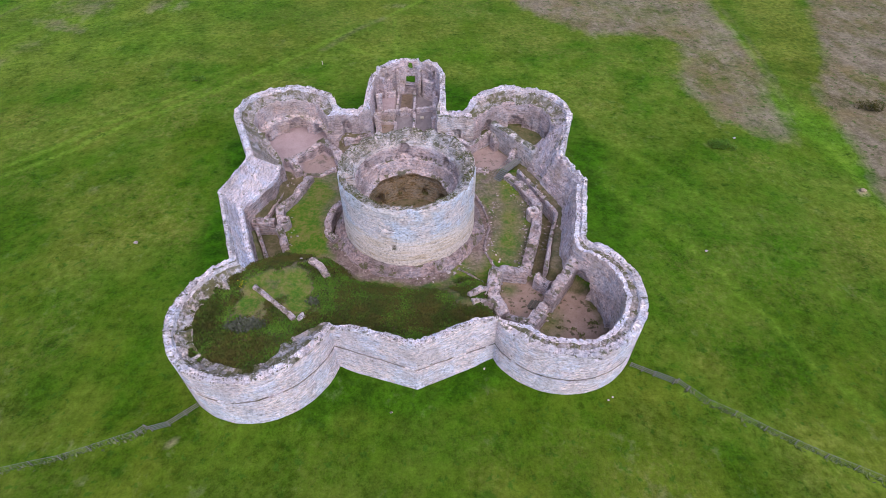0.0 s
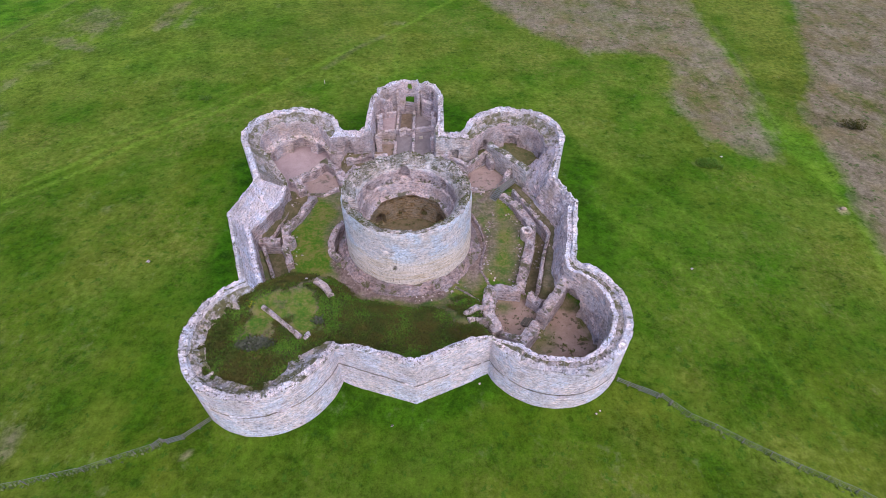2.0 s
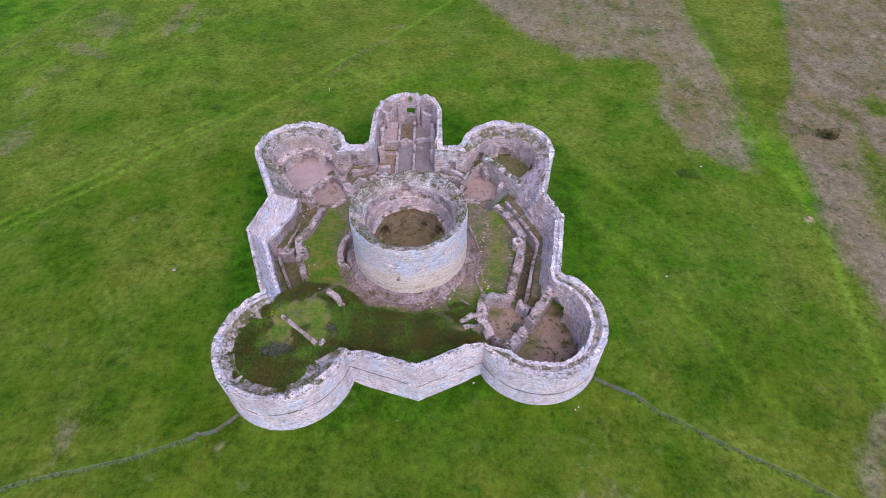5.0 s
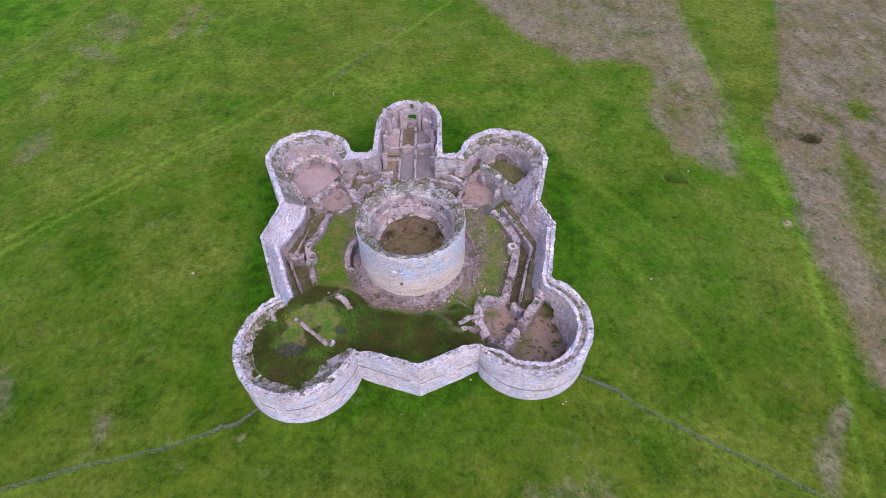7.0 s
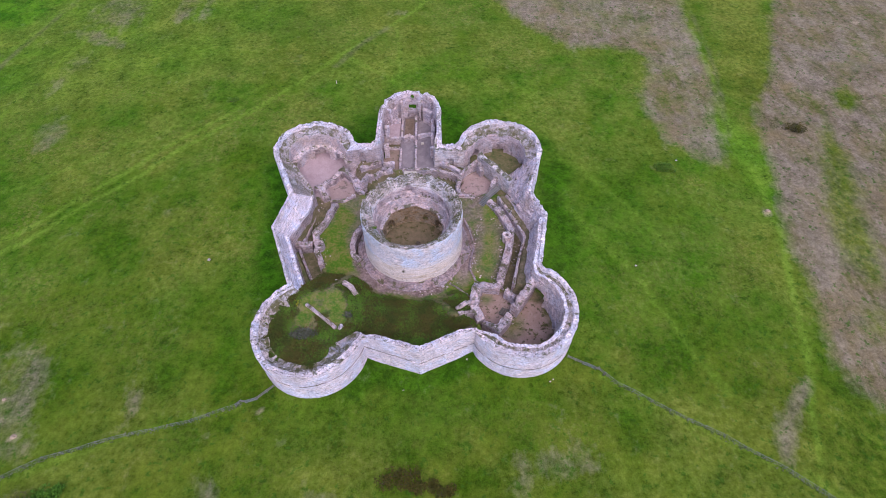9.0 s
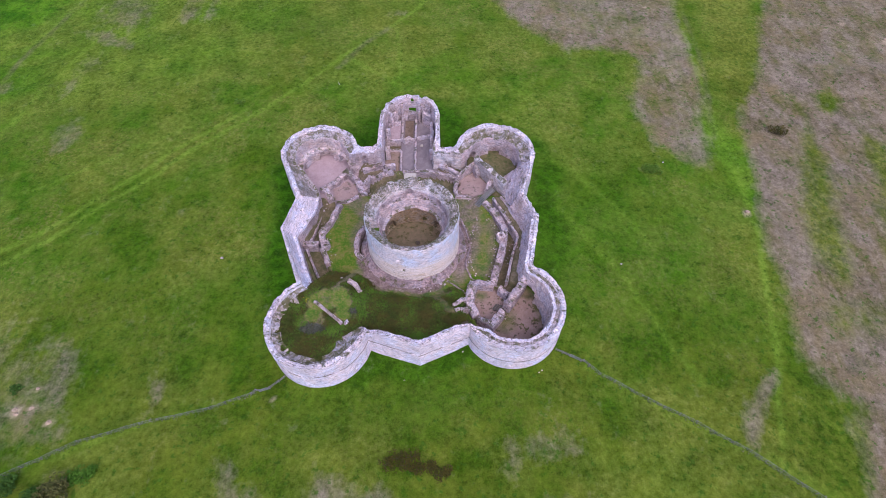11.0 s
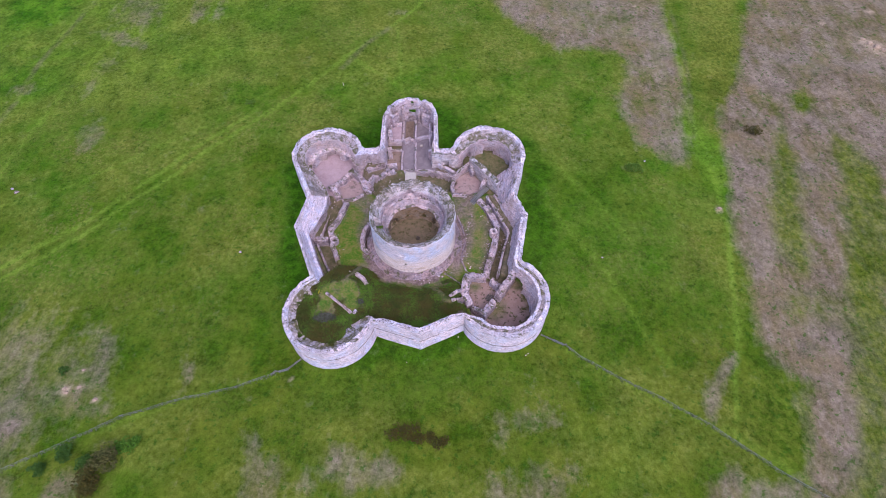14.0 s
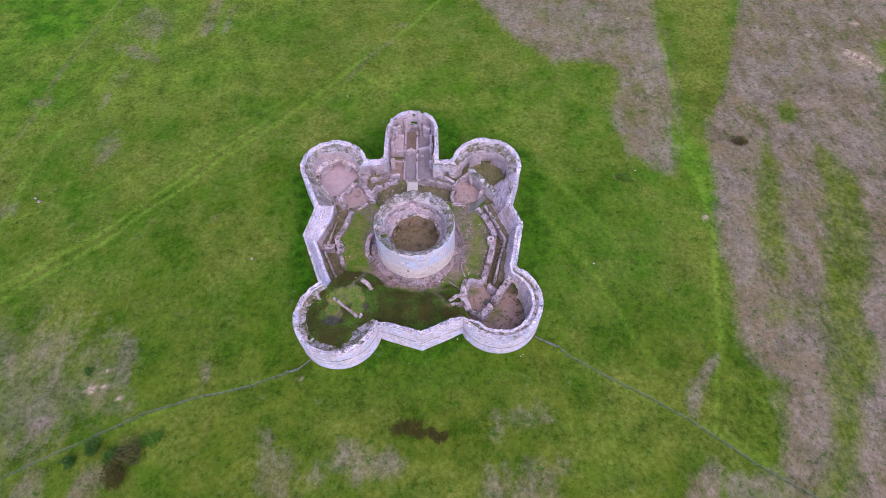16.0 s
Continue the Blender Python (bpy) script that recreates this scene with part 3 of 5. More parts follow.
dry = np.maximum(dry, 1.0 * soft_poly(WX, WY, [(86, 122), (93, 121), (98, 136), (108, 160), (116, 190), (94, 190), (90, 150)], 5) * (0.3 + cloud(X, Y, 5, 163)))
dry = np.maximum(dry, 0.75 * np.clip(1.3 - np.hypot((WX - 98), (WY - 145) * 0.6) / 12, 0, 1)) * (1 - lush_shade)
olive = np.clip((54 - Y) / 26, 0, 1) * 0.65 * np.clip(0.2 + 1.4 * cloud(X, Y, 12, 45), 0, 1)
olive = np.maximum(olive, 0.7 * np.clip((X - 80) / 8, 0, 1) * (Y < 125))
olive = np.maximum(olive, 0.35 * np.clip(1.3 - np.hypot(X + 62, (Y - 62) * 1.0) / 22, 0, 1))
for pts in ([(-34, 25.4), (-54, 19.6), (-72, 12.2), (-112, -9)], [(30, 30.9), (40, 24.2), (56, 14.8), (98, -14)]):
    track = np.maximum(track, 0.5 * np.clip(1.2 - line_distance(X, Y, pts) / 0.9, 0, 1) * (0.3 + cloud(X, Y, 5, 47)))
sand = np.zeros(X.shape)
for place, r in (((-78.2, 22), 1.3), ((-75.5, 22.3), 0.9), ((-71, 20), 0.7), ((-76, 26), 0.6), ((149, 138), 4.0), ((146, 142), 2.0), ((153, 133), 2.0), ((75, 70), 1.0), ((-31, 24.5), 0.5), ((136, 152), 1.2), ((156, 159), 1.6), ((72, 163), 0.7)):
    sand = np.maximum(sand, np.clip(1.3 - np.hypot(X - place[0], Y - place[1]) / r, 0, 1) * (0.3 + cloud(X, Y, 1.3, 61)))
relief = 0.5 * (cloud(X, Y, 25, 71) - 0.5) + 0.14 * (cloud(X, Y, 2.5, 75) - 0.5)
near_castle = np.clip((np.hypot(X + 5, Y - 62) - 52) / 25, 0, 1)
Z = relief * (0.25 + 0.75 * near_castle) - 0.05 + 0.12 * bare * near_castle
for bx, by, br in ((15.0, 40.3, 10.1), (-22.5, 36.3, 9.8)):
    # turf banked against the feet of the southern bastions
    Z = Z + 0.32 * np.clip(1.3 - np.abs(np.hypot(X - bx, Y - by) - br) / 1.6, 0, 1) * (Y < by + 4)
ny_, nx_ = X.shape
idx = np.arange(nx_ * ny_).reshape(ny_, nx_)
quads = np.stack([idx[:-1, :-1], idx[:-1, 1:], idx[1:, 1:], idx[1:, :-1]], -1).reshape(-1, 4)


def more_stones(ob, others, choice):
    """Further masonries on those faces that the choice numbers."""
    for m in others:
        ob.data.materials.append(m)
    ob.data.polygons.foreach_set("material_index", np.array(choice, np.int32))


def field(name, pts, quads, layers, material):
    """A ground sheet with its named layers."""
    me = bpy.data.meshes.new(name)
    me.from_pydata(pts.tolist(), [], quads.tolist())
    for key, values in layers.items():
        me.attributes.new(key, "FLOAT", "POINT").data.foreach_set("value", np.clip(values, 0, 1).astype(np.float32).ravel())
    me.materials.append(material)
    me.shade_smooth()
    return new(name, me)


ground = field("ground", np.stack([X, Y, Z], -1).reshape(-1, 3), quads, {"bare": bare, "track": track, "lush_shade": lush_shade, "dry": dry, "sand": sand, "olive": olive, "tussock": tussock, "rut": rut, "meadow": meadow}, GROUND)
tagged(ground, "grazed green pasture with bare shingle patches and worn tracks", "grassland", kind="structure")


# ---- the outer wall: four bastions, a gatehouse and angled curtains between them ----
KX, KY = -5.1, 59.1
# name, outline, top height, wall thickness, foot of the inner face, fall of the worn top, raised inner lip, spread of the inner foot
RUN = [
    ("south_curtain", [(-13.0, 34.1), (-3.0, 31.1), (6.6, 35.4)], 9.0, 1.15, 3.6, 0.25, 0.0, 0.1),
    ("southeast_bastion", arc(15.25, 40.4, 10.15, -143, 59), 8.4, 2.7, 0.4, 0.35, 0.14, 0.9),
    ("east_curtain", [(20.1, 50.3), (22.5, 61.4)], 8.4, 1.7, 0.0, 0.3, 0.0, 2.0),
    ("east_curtain_north", [(22.6, 61.8), (19.8, 68.6)], 8.7, 1.1, 3.0, 0.4, 0.0, 1.7),
    ("northeast_flank", [(19.9, 69.2), (22.0, 75.2)], 8.7, 1.3, 3.0, 0.5, 0.0, 2.4),
    ("northeast_bastion", arc(14.0, 82.4, 9.7, -22, 160), 8.7, 3.5, 1.2, 1.9, 0.04, 0.2),
    ("northeast_link", [(4.6, 85.4), (0.9, 85.2)], 7.2, 2.2, 1.4, 0.3, 0.0, 0.1),
    ("gatehouse", [(0.7, 86.2), (0.6, 90.6)] + arc(-7.15, 95.2, 7.75, 0, 180) + [(-14.9, 90.6), (-14.8, 86.2)], 9.3, 1.15, 1.4, 0.1, 0.0, 0.1),
    ("northwest_link", [(-15.2, 85.2), (-18.6, 84.6)], 7.8, 2.2, 1.4, 0.3, 0.0, 0.1),
    ("northwest_bastion", arc(-28.2, 81.4, 9.2, 20, 195) + [(-31.9, 68.2)], 9.45, 3.0, 1.2, 1.5, 0.04, 1.1),
    ("west_curtain_north", [(-31.5, 67.0), (-33.2, 58.3)], 9.2, 2.6, 0.0, 3.3, 0.0, 0.4),
    ("west_curtain", [(-33.2, 57.8), (-27.8, 44.9)], 9.1, 2.65, 0.0, 3.1, 0.0, 0.5),
    ("southwest_bastion", arc(-22.5, 36.3, 9.8, 122, 346), 8.9, 2.9, 6.2, 1.1, 0.03, 0.2),
]
STEP = 0.21
loop, owner, params = [], [], []
joined = [(n, p, q) for q, (n, pts, *_) in enumerate(RUN) for p in pts]
corner = [p for _, p, _ in joined]
for k, (name, p, q) in enumerate(joined):
    nxt = corner[(k + 1) % len(corner)]
    n = max(1, round(math.dist(p, nxt) / STEP))
    for i in range(n):
        loop.append((p[0] + (nxt[0] - p[0]) * i / n, p[1] + (nxt[1] - p[1]) * i / n))
        owner.append(q)
        params.append(RUN[q][2:])
P4 = np.array(params, float)
kernel = np.ones(9) / 9
P4 = np.stack([np.convolve(np.concatenate([c[-4:], c, c[:4]]), kernel, "valid") for c in P4.T], -1)
loop_normals = left_normals(loop, True)
# the north-west bastion thickens into a broad sloping nose where it meets the curtain
for i, (x, y) in enumerate(loop):
    if RUN[owner[i]][0] == "northwest_bastion" and x < -30 and y < 82:
        P4[i, 1] += 0.4 * min(1, (82 - y) / 5) + 2.1 * min(1, max(0, (77 - y) / 6))
        P4[i, 5] *= min(1, max(0.1, (y - 70) / 12))
        P4[i, 3] += 0.5 * min(1, (82 - y) / 5) + 3.3 * min(1, max(0, (77 - y) / 9))
    elif RUN[owner[i]][0] == "west_curtain_north" and y > 59:
        P4[i, 1] += 2.6 * min(1, (y - 59) / 8)
        P4[i, 3] += 1.5 * min(1, (y - 59) / 8)
    if x < -29 and 59 < y < 76:
        w = min(1.0, (y - 59) / 8, (76 - y) / 7)
        nx, ny = loop_normals[i]
        nose = Vector((nx * (1 - w) + 0.75 * w, ny * (1 - w) + 0.66 * w)).normalized()
        loop_normals[i] = (nose.x, nose.y)
    # the east flank slopes out ever further towards the bastion mouth
    if RUN[owner[i]][0] == "northeast_flank":
        P4[i, 5] += 2.6 * min(1, max(0, (y - 69.4) / 4))
    # the south-west bastion keeps a broad crumbled top beside both of its curtains
    if RUN[owner[i]][0] == "southwest_bastion":
        round_way = math.degrees(math.atan2(y - 36.3, x + 22.5)) % 360
        broad = max(0.0, 1 - abs(round_way - 328) / 34) + max(0.0, 1 - abs(round_way - 140) / 26)
        P4[i, 1] += 1.8 * broad
        P4[i, 3] += 0.9 * broad

# the inner edge runs round in a curve where a bastion meets a southern curtain
for cx, cy in ((-13.0, 34.0), (6.8, 35.0), (20.2, 49.8)):
    near = [i for i in range(len(loop)) if math.dist(loop[i], (cx, cy)) < 3.2]
    before = list(loop_normals)
    for i in near:
        reach = 3.2 - math.dist(loop[i], (cx, cy))
        span = max(1, round(reach / STEP))
        mean = sum((Vector(before[(i + k) % len(loop)]) for k in range(-span, span + 1)), Vector((0, 0))) / (2 * span + 1)
        loop_normals[i] = tuple(mean.normalized() * max(0.8, mean.length))
        P4[i, 0] -= 0.22 * reach

# arched gun recesses in the inner faces: place, sill height, half width, height, depth
ARCHES = [
    (-28.4, 86.4, 1.6, 1.7, 2.9, 1.6), (-23.9, 84.2, 1.6, 1.6, 2.9, 1.6), (-34.1, 82.6, 1.6, 1.2, 2.1, 1.3),
    (14.6, 89.0, 1.6, 1.5, 2.6, 1.3), (20.2, 83.6, 1.6, 0.7, 1.8, 1.2), (8.6, 86.0, 1.6, 1.4, 3.0, 1.3),
    (-11.7, 99.6, 2.6, 1.0, 4.6, 0.6), (-7.0, 101.3, 2.2, 1.2, 2.2, 0.7), (-2.6, 99.7, 2.6, 1.0, 4.8, 0.6), (-13.4, 94.6, 2.0, 1.2, 3.6, 0.7), (-0.9, 94.4, 2.0, 1.2, 4.0, 0.7),
    (-13.3, 89.0, 2.0, 0.9, 3.0, 0.8), (-0.8, 89.4, 2.0, 0.9, 2.8, 0.8), (-17.9, 82.5, 4.7, 0.6, 1.9, 1.0), (3.0, 82.9, 2.0, 0.7, 2.4, 1.0),
    (19.2, 46.2, 0.8, 1.7, 3.8, 1.8), (21.8, 38.6, 0.8, 1.1, 2.0, 1.4), (15.4, 34.0, 0.8, 1.1, 2.0, 1.4),
]


def arch_depth(x, y, z, arches):
    for ax, ay, sill, half, tall, deep in arches:
        d = math.hypot(x - ax, y - ay)
        if d < half and z < sill + tall - half + math.sqrt(max(0, half * half - d * d)):
            return deep
    return 0.0


# small dark drain holes high in the outer face
DRAINS = [(-14.9, 32.4, 7.5), (17.6, 30.7, 7.3), (24.4, 37.9, 7.4), (-28.9, 90.0, 8.3), (-20.6, 86.6, 8.2)]


def drain_depth(p):
    return 0.9 if any(math.hypot(p.x - x, p.y - y) < 0.42 and abs(p.z - z) < 0.34 for x, y, z in DRAINS) else 0.0


def outer_profile(top, thick, foot, drop, lip, splay=0.1, course=3.5):
    """Across the wall: u from the outer face, z; the fixed counts keep neighbouring sections joined."""
    low = top - drop
    brow, fall = (0.55, 0.85) if drop > 2.4 and course > 4.2 and lip < 0.01 else (min(1.0, thick * 0.45), min(1.2, thick * 0.52))
    key = [
        (-0.12, -0.5, 2), (-0.08, 0.25, 9), (0.0, course - 0.13, 1), (0.14, course - 0.07, 1), (0.14, course + 0.03, 1), (0.04, course + 0.09, 20),
        (0.06, top - 0.35, 1), (0.14, top - 0.02, 2), (brow, top, 1), (fall, top - 0.3 - 0.2 * min(drop, 1.5), 3),
        (max(thick - 0.75, thick * 0.6), low, 1), (max(thick - 0.65, thick * 0.68), low + lip, 2), (thick - 0.12, low + 0.4 * lip, 1), (thick, low - 0.35, 34), (thick + splay, foot - 0.4, 0),
    ]
    out = []
    for (u, z, n), (u2, z2, _) in zip(key, key[1:]):
        out += [(u + (u2 - u) * i / n, z + (z2 - z) * i / n) for i in range(n)]
    return out + [key[-1][:2]]


PROFILE_LENGTH = len(outer_profile(9, 3, 1, 0.2, 0.1))
FIRST_INNER = PROFILE_LENGTH - 35
# window and broken openings right through the gatehouse wall: centre angle place, z range, half width
WINDOWS = [(-6.9, 102.9, 3.7, 5.8, 1.0), (-6.9, 102.9, 7.0, 8.7, 0.65), (-1.0, 99.6, 6.4, 8.4, 0.6)]

sections, crests = [], {q: [] for q in range(len(RUN))}
for i, ((x, y), (nx, ny)) in enumerate(zip(loop, loop_normals)):
    top, thick, foot, drop, lip, splay = P4[i]
    thick *= 1 + 0.10 * noise.noise(Vector((x * 0.3, y * 0.3, 13)))
    top += 0.30 * noise.noise(Vector((x * 0.22, y * 0.22, 3))) + 0.30 * noise.noise(Vector((x * 0.9, y * 0.9, 7))) + 0.18 * noise.noise(Vector((x * 2.3, y * 2.3, 9)))
    if RUN[owner[i]][0] == "gatehouse":
        lean = math.degrees(math.atan2(y - 95.2, x + 7.15))
        top += (-0.9 if lean > 150 or lean < -90 else -0.45 if lean > 122 else -0.6 if 66 < lean < 72 else 0.1) + 0.22 * noise.noise(Vector((x * 1.4, y * 1.4, 33)))
    row = []
    for j, (u, z) in enumerate(outer_profile(top, thick, foot, drop, lip, splay, 3.5 + 1.7 * min(1, max(0, (5 - x) / 22)) + 0.16 * noise.noise(Vector((x * 0.2, y * 0.2, 41))) + 0.10 * noise.noise(Vector((x * 0.9, y * 0.9, 43))))):
        if "northwest_bastion" == RUN[owner[i]][0] and j > FIRST_INNER:
            # an upright face stands back above a ledge at half height
            f = (j - FIRST_INNER) / 34
            u += splay * (min(1, max(0, (f - 0.40) / 0.07)) - f)
        p = Vector((x + nx * u, y + ny * u, z))
        if j >= FIRST_INNER:
            d = arch_depth(p.x, p.y, z, ARCHES)
            p.x, p.y = p.x - nx * d, p.y - ny * d
        elif j > 13:
            d = drain_depth(p)
            p.x, p.y = p.x + nx * d, p.y + ny * d
        amount = (0.10 if drop > 2 and x < 0 else 0.34) if 33 < j < FIRST_INNER + 2 else 0.10 if j < 34 else 0.5 if splay > 0.7 and x > 0 else 0.24
        p += rough(p, amount)
        row.append(p)
        if 34 < j < (40 if splay < 0.5 and drop > 0.8 and foot > 5 else FIRST_INNER):
            crests[owner[i]].append((p.x, p.y, p.z))
    sections.append(row)

CASTLE = {
    "south_curtain": ("wall_south", "pale rubble curtain wall with an angled prow", "castle wall"),
    "east_curtain": ("wall_east", "pale angled rubble curtain wall beside a sunken passage", "castle wall"),
    "west_curtain": ("wall_west", "pale angled rubble curtain wall with a ragged top", "castle wall"),
    "east_curtain_north": ("wall_east_north", "pale rubble curtain wall with a broad sloping top", "castle wall"),
    "northeast_flank": ("wall_east_flank", "pale rubble wall with a sloping broken inner face", "castle wall"),
    "west_curtain_north": ("wall_west_north", "pale rubble curtain wall with a broad sloping top", "castle wall"),
    "northeast_link": ("wall_north", "short pale rubble wall between gatehouse and bastion", "castle wall"),
    "northwest_link": ("wall_north_west", "short pale rubble wall between bastion and gatehouse", "castle wall"),
    "southeast_bastion": ("bastion", "ruined round stone bastion with mossy wall-walk and gravel floor", "bastion"),
    "northeast_bastion": ("bastion", "ruined round stone bastion with a broken parapet and grassy floor", "bastion"),
    "northwest_bastion": ("bastion", "ruined round stone bastion with pink gravel floor and arched recesses", "bastion"),
    "southwest_bastion": ("bastion", "round stone bastion filled with earth and bramble scrub", "bastion"),
    "gatehouse": ("gatehouse", "roofless D-shaped stone gatehouse with low partition walls", "gatehouse"),
}
BUILT = {}


def broken(i):
    """Where the open joint of the string course still shows."""
    x, y = loop[i]
    return noise.noise(Vector((x * 0.35, y * 0.35, 51))) > -0.18


count = len(loop)
for q, (name, *_) in enumerate(RUN):
    rows = [i for i in range(count) if owner[i] == q]
    if q == 0:
        rows = sorted(rows, key=lambda i: (i - rows[0]) % count)
    rows = rows + [(rows[-1] + 1) % count]
    verts, faces, behind = [], [], []
    for k, i in enumerate(rows):
        verts += [tuple(p) for p in sections[i]]
        if k:
            a, b = (k - 1) * PROFILE_LENGTH, k * PROFILE_LENGTH
            for j in range(PROFILE_LENGTH - 1):
                if name == "gatehouse":
                    c = (sections[i][j] + sections[rows[k - 1]][j + 1]) / 2
                    ox, oy = loop[i]
                    if any(math.hypot(ox - wx, oy - wy) < half * (1 if lo < 6 else math.sqrt(max(0, 1 - ((c.z - (lo + hi) / 2) / (hi - lo) * 2) ** 2))) and lo < c.z < hi for wx, wy, lo, hi, half in WINDOWS) and (j < 34 or j >= FIRST_INNER):
                        continue
                faces.append([a + j, b + j, b + j + 1, a + j + 1])
                behind.append(3 if 11 <= j <= 13 and broken(i) else 4 if 34 <= j <= 37 else 1 if j >= FIRST_INNER + 1 and "west_curtain" in name else 1 if j >= (41 if name in ("east_curtain_north", "northeast_flank", "northeast_link") else 44) and name not in ("west_curtain_north", "west_curtain") else 2 if 37 <= j <= (40 if name == "southeast_bastion" else 43) and "bastion" in name else 0)
    kind_name, label, category = CASTLE[name]
    if category == "castle wall":
        ob = mesh_object(kind_name, verts, faces, STONE_OUT)
        tagged(ob, label, category, kind="structure")
        holder = body = ob
    else:
        holder = thing(kind_name, (0, 0, 0), label, category, "round corner bastions" if category == "bastion" else "")
        body = mesh_object("wall", verts, faces, STONE_OUT, holder)
    more_stones(body, (STONE_GATE if name == "gatehouse" else STONE_IN if name == "northeast_bastion" else STONE_PINK if "bastion" in name else STONE_GATE if name in ("east_curtain_north", "northeast_flank", "east_curtain") else STONE_RIM if "east" in name else STONE_LOW if "west_curtain" in name else STONE_IN, STONE_WALK, STONE_JOINT, STONE_CAP), behind)
    BUILT[name] = holder
    picks = random.sample(crests[q], min(len(crests[q]), 26 * len(rows) // 5))
    clumped = [p for p in crests[q] if noise.noise(Vector((p[0] * 0.45, p[1] * 0.45, 73))) > 0.1]
    tufts = random.sample(clumped, min(len(clumped), len(rows) // (5 if "bastion" in name else 12)))
    sprigs("wall_grass", [(x, y, z + 0.02) for x, y, z in tufts], LEAF_WALL, body, 0.22, 5, 0.7, "small grass tufts rooted in the wall top")
    stones("loose_rubble", picks, LOOSE, body, 0.08, 0.30, "weathered loose stones on the wall top")

# reveals of the gatehouse openings
for wx, wy, lo, hi, half in WINDOWS:
    k = min(range(count), key=lambda i: math.dist(loop[i], (wx, wy)))
    nx, ny = loop_normals[k]
    tx, ty = ny, -nx
    b = bmesh.new()
    grid = {}
    for e, u in enumerate((0.05, 1.2)):
        for c, (s, z) in enumerate(((-half, lo), (half, lo), (half, hi), (-half, hi))):
            grid[e, c] = b.verts.new((loop[k][0] + nx * u + tx * s * 1.1, loop[k][1] + ny * u + ty * s * 1.1, z))
    for c in range(4):
        b.faces.new((grid[0, c], grid[0, (c + 1) % 4], grid[1, (c + 1) % 4], grid[1, c]))
    part("window_reveal", b, STONE_IN, BUILT["gatehouse"])


# ---- the ground inside the castle ----
cell = 0.33
CX, CY = np.meshgrid(np.arange(-39, 27, cell), np.arange(25, 105, cell))
inner_line = [(x + nx * 1.3, y + ny * 1.3) for (x, y), (nx, ny) in list(zip(loop, loop_normals))[::3]]
keepin = inside(CX, CY, inner_line)
R = np.hypot(CX - KX, CY - KY)
A = np.degrees(np.arctan2(CY - KY, CX - KX))
wob = (cloud(CX, CY, 3.0, 81) - 0.5)
W1X, W1Y = CX + 1.6 * wob, CY + 1.6 * (cloud(CX, CY, 3.0, 83) - 0.5)
CZ = np.full(CX.shape, 2.0) + 0.25 * (cloud(CX, CY, 5, 85) - 0.5)
layers = {k: np.zeros(CX.shape) for k in ("gravel", "pink", "grass", "scrub", "mud", "paving")}
layers["grass"][:] = np.clip(0.55 + 2.2 * (cloud(CX, CY, 4, 87) - 0.42), 0, 1)


def lay(mask, z=None, **amounts):
    """Sets height and cover where the mask is over a half."""
    global CZ
    if z is not None:
        CZ = CZ * (1 - mask) + z * mask
    for key in layers:
        layers[key] = layers[key] * (1 - mask) + amounts.get(key, 0.0) * mask


ring = np.hypot(W1X - KX, W1Y - KY)
lay(np.clip((13.4 - ring) / 0.5, 0, 1), 1.95, grass=0.0)
lay(0.7 * np.clip(1.3 - np.hypot(W1X - 3.6, W1Y - 50.5) / 2.4, 0, 1), None, grass=0.7)
lay(0.9 * soft_poly(W1X, W1Y, [(8.6, 71), (11.2, 68.5), (13.4, 62), (12.8, 56), (11.2, 50), (8.4, 51), (8.0, 58), (8.6, 65)], 1.0) * np.clip(0.4 + 1.1 * cloud(CX, CY, 1.8, 97), 0, 1), None, grass=0.42, mud=0.2)
for gx_, gy_, r in ((11.0, 60.5, 1.6), (10.2, 55.0, 1.9), (10.4, 66.0, 1.5), (2.6, 48.6, 1.5)):
    lay(0.85 * np.clip(1.4 - np.hypot(W1X - gx_, (W1Y - gy_) * 0.6) / r, 0, 1), None, grass=1.0)
lay(np.clip(0.5 + 1.0 * cloud(CX, CY, 2.2, 93), 0, 0.95) * soft_poly(W1X, W1Y, [(-22.4, 70.5), (-18.2, 67.5), (-19.6, 61), (-19.4, 56), (-16.5, 52), (-22.5, 50), (-23.0, 54), (-24.0, 60)], 0.8), None, grass=1.0)
rough_path = np.clip(1.2 - line_distance(W1X, W1Y, [(9.5, 70), (9.0, 62), (8.0, 55), (4.5, 49)]) / 1.3, 0, 1)
lay(rough_path * 0.5, None, grass=0.1)
# earth fill of the south-west corner, higher towards the outer wall
fill_line = [(-29, 50.5), (-21, 50.5), (-16.5, 50.5), (-13.0, 47.8), (-9, 46.0), (-4, 45.4), (1, 46.2), (4.5, 47.2), (6.2, 44), (5.2, 41), (8, 36), (-3, 26), (-36, 22), (-36, 48)]
fill = soft_poly(W1X, W1Y, fill_line, 1.6)
rise = np.clip(line_distance(CX, CY, fill_line[:8]) / 6.0, 0, 1)
fill_z = 2.0 + 3.4 * rise * (2 - rise) ** 0.5 + np.clip((-12 - CX) / 8, 0, 1) * 1.7 + 0.9 * (cloud(CX, CY, 1.7, 91) - 0.5)
fill_z = fill_z + 0.5 * np.clip((np.hypot(CX + 22.0, CY - 37.0) - 4.5) / 3.0, 0, 1) * np.clip((-14 - CX) / 3, 0, 1) * np.clip((48 - CY) / 4, 0, 1)
mix = np.clip(fill * 2 - 0.5, 0, 1)
CZ = np.where(fill > 0, CZ * (1 - mix) + fill_z * mix, CZ)
lay(np.clip(fill * 1.8, 0, 1), None, scrub=0.95, grass=0.0)
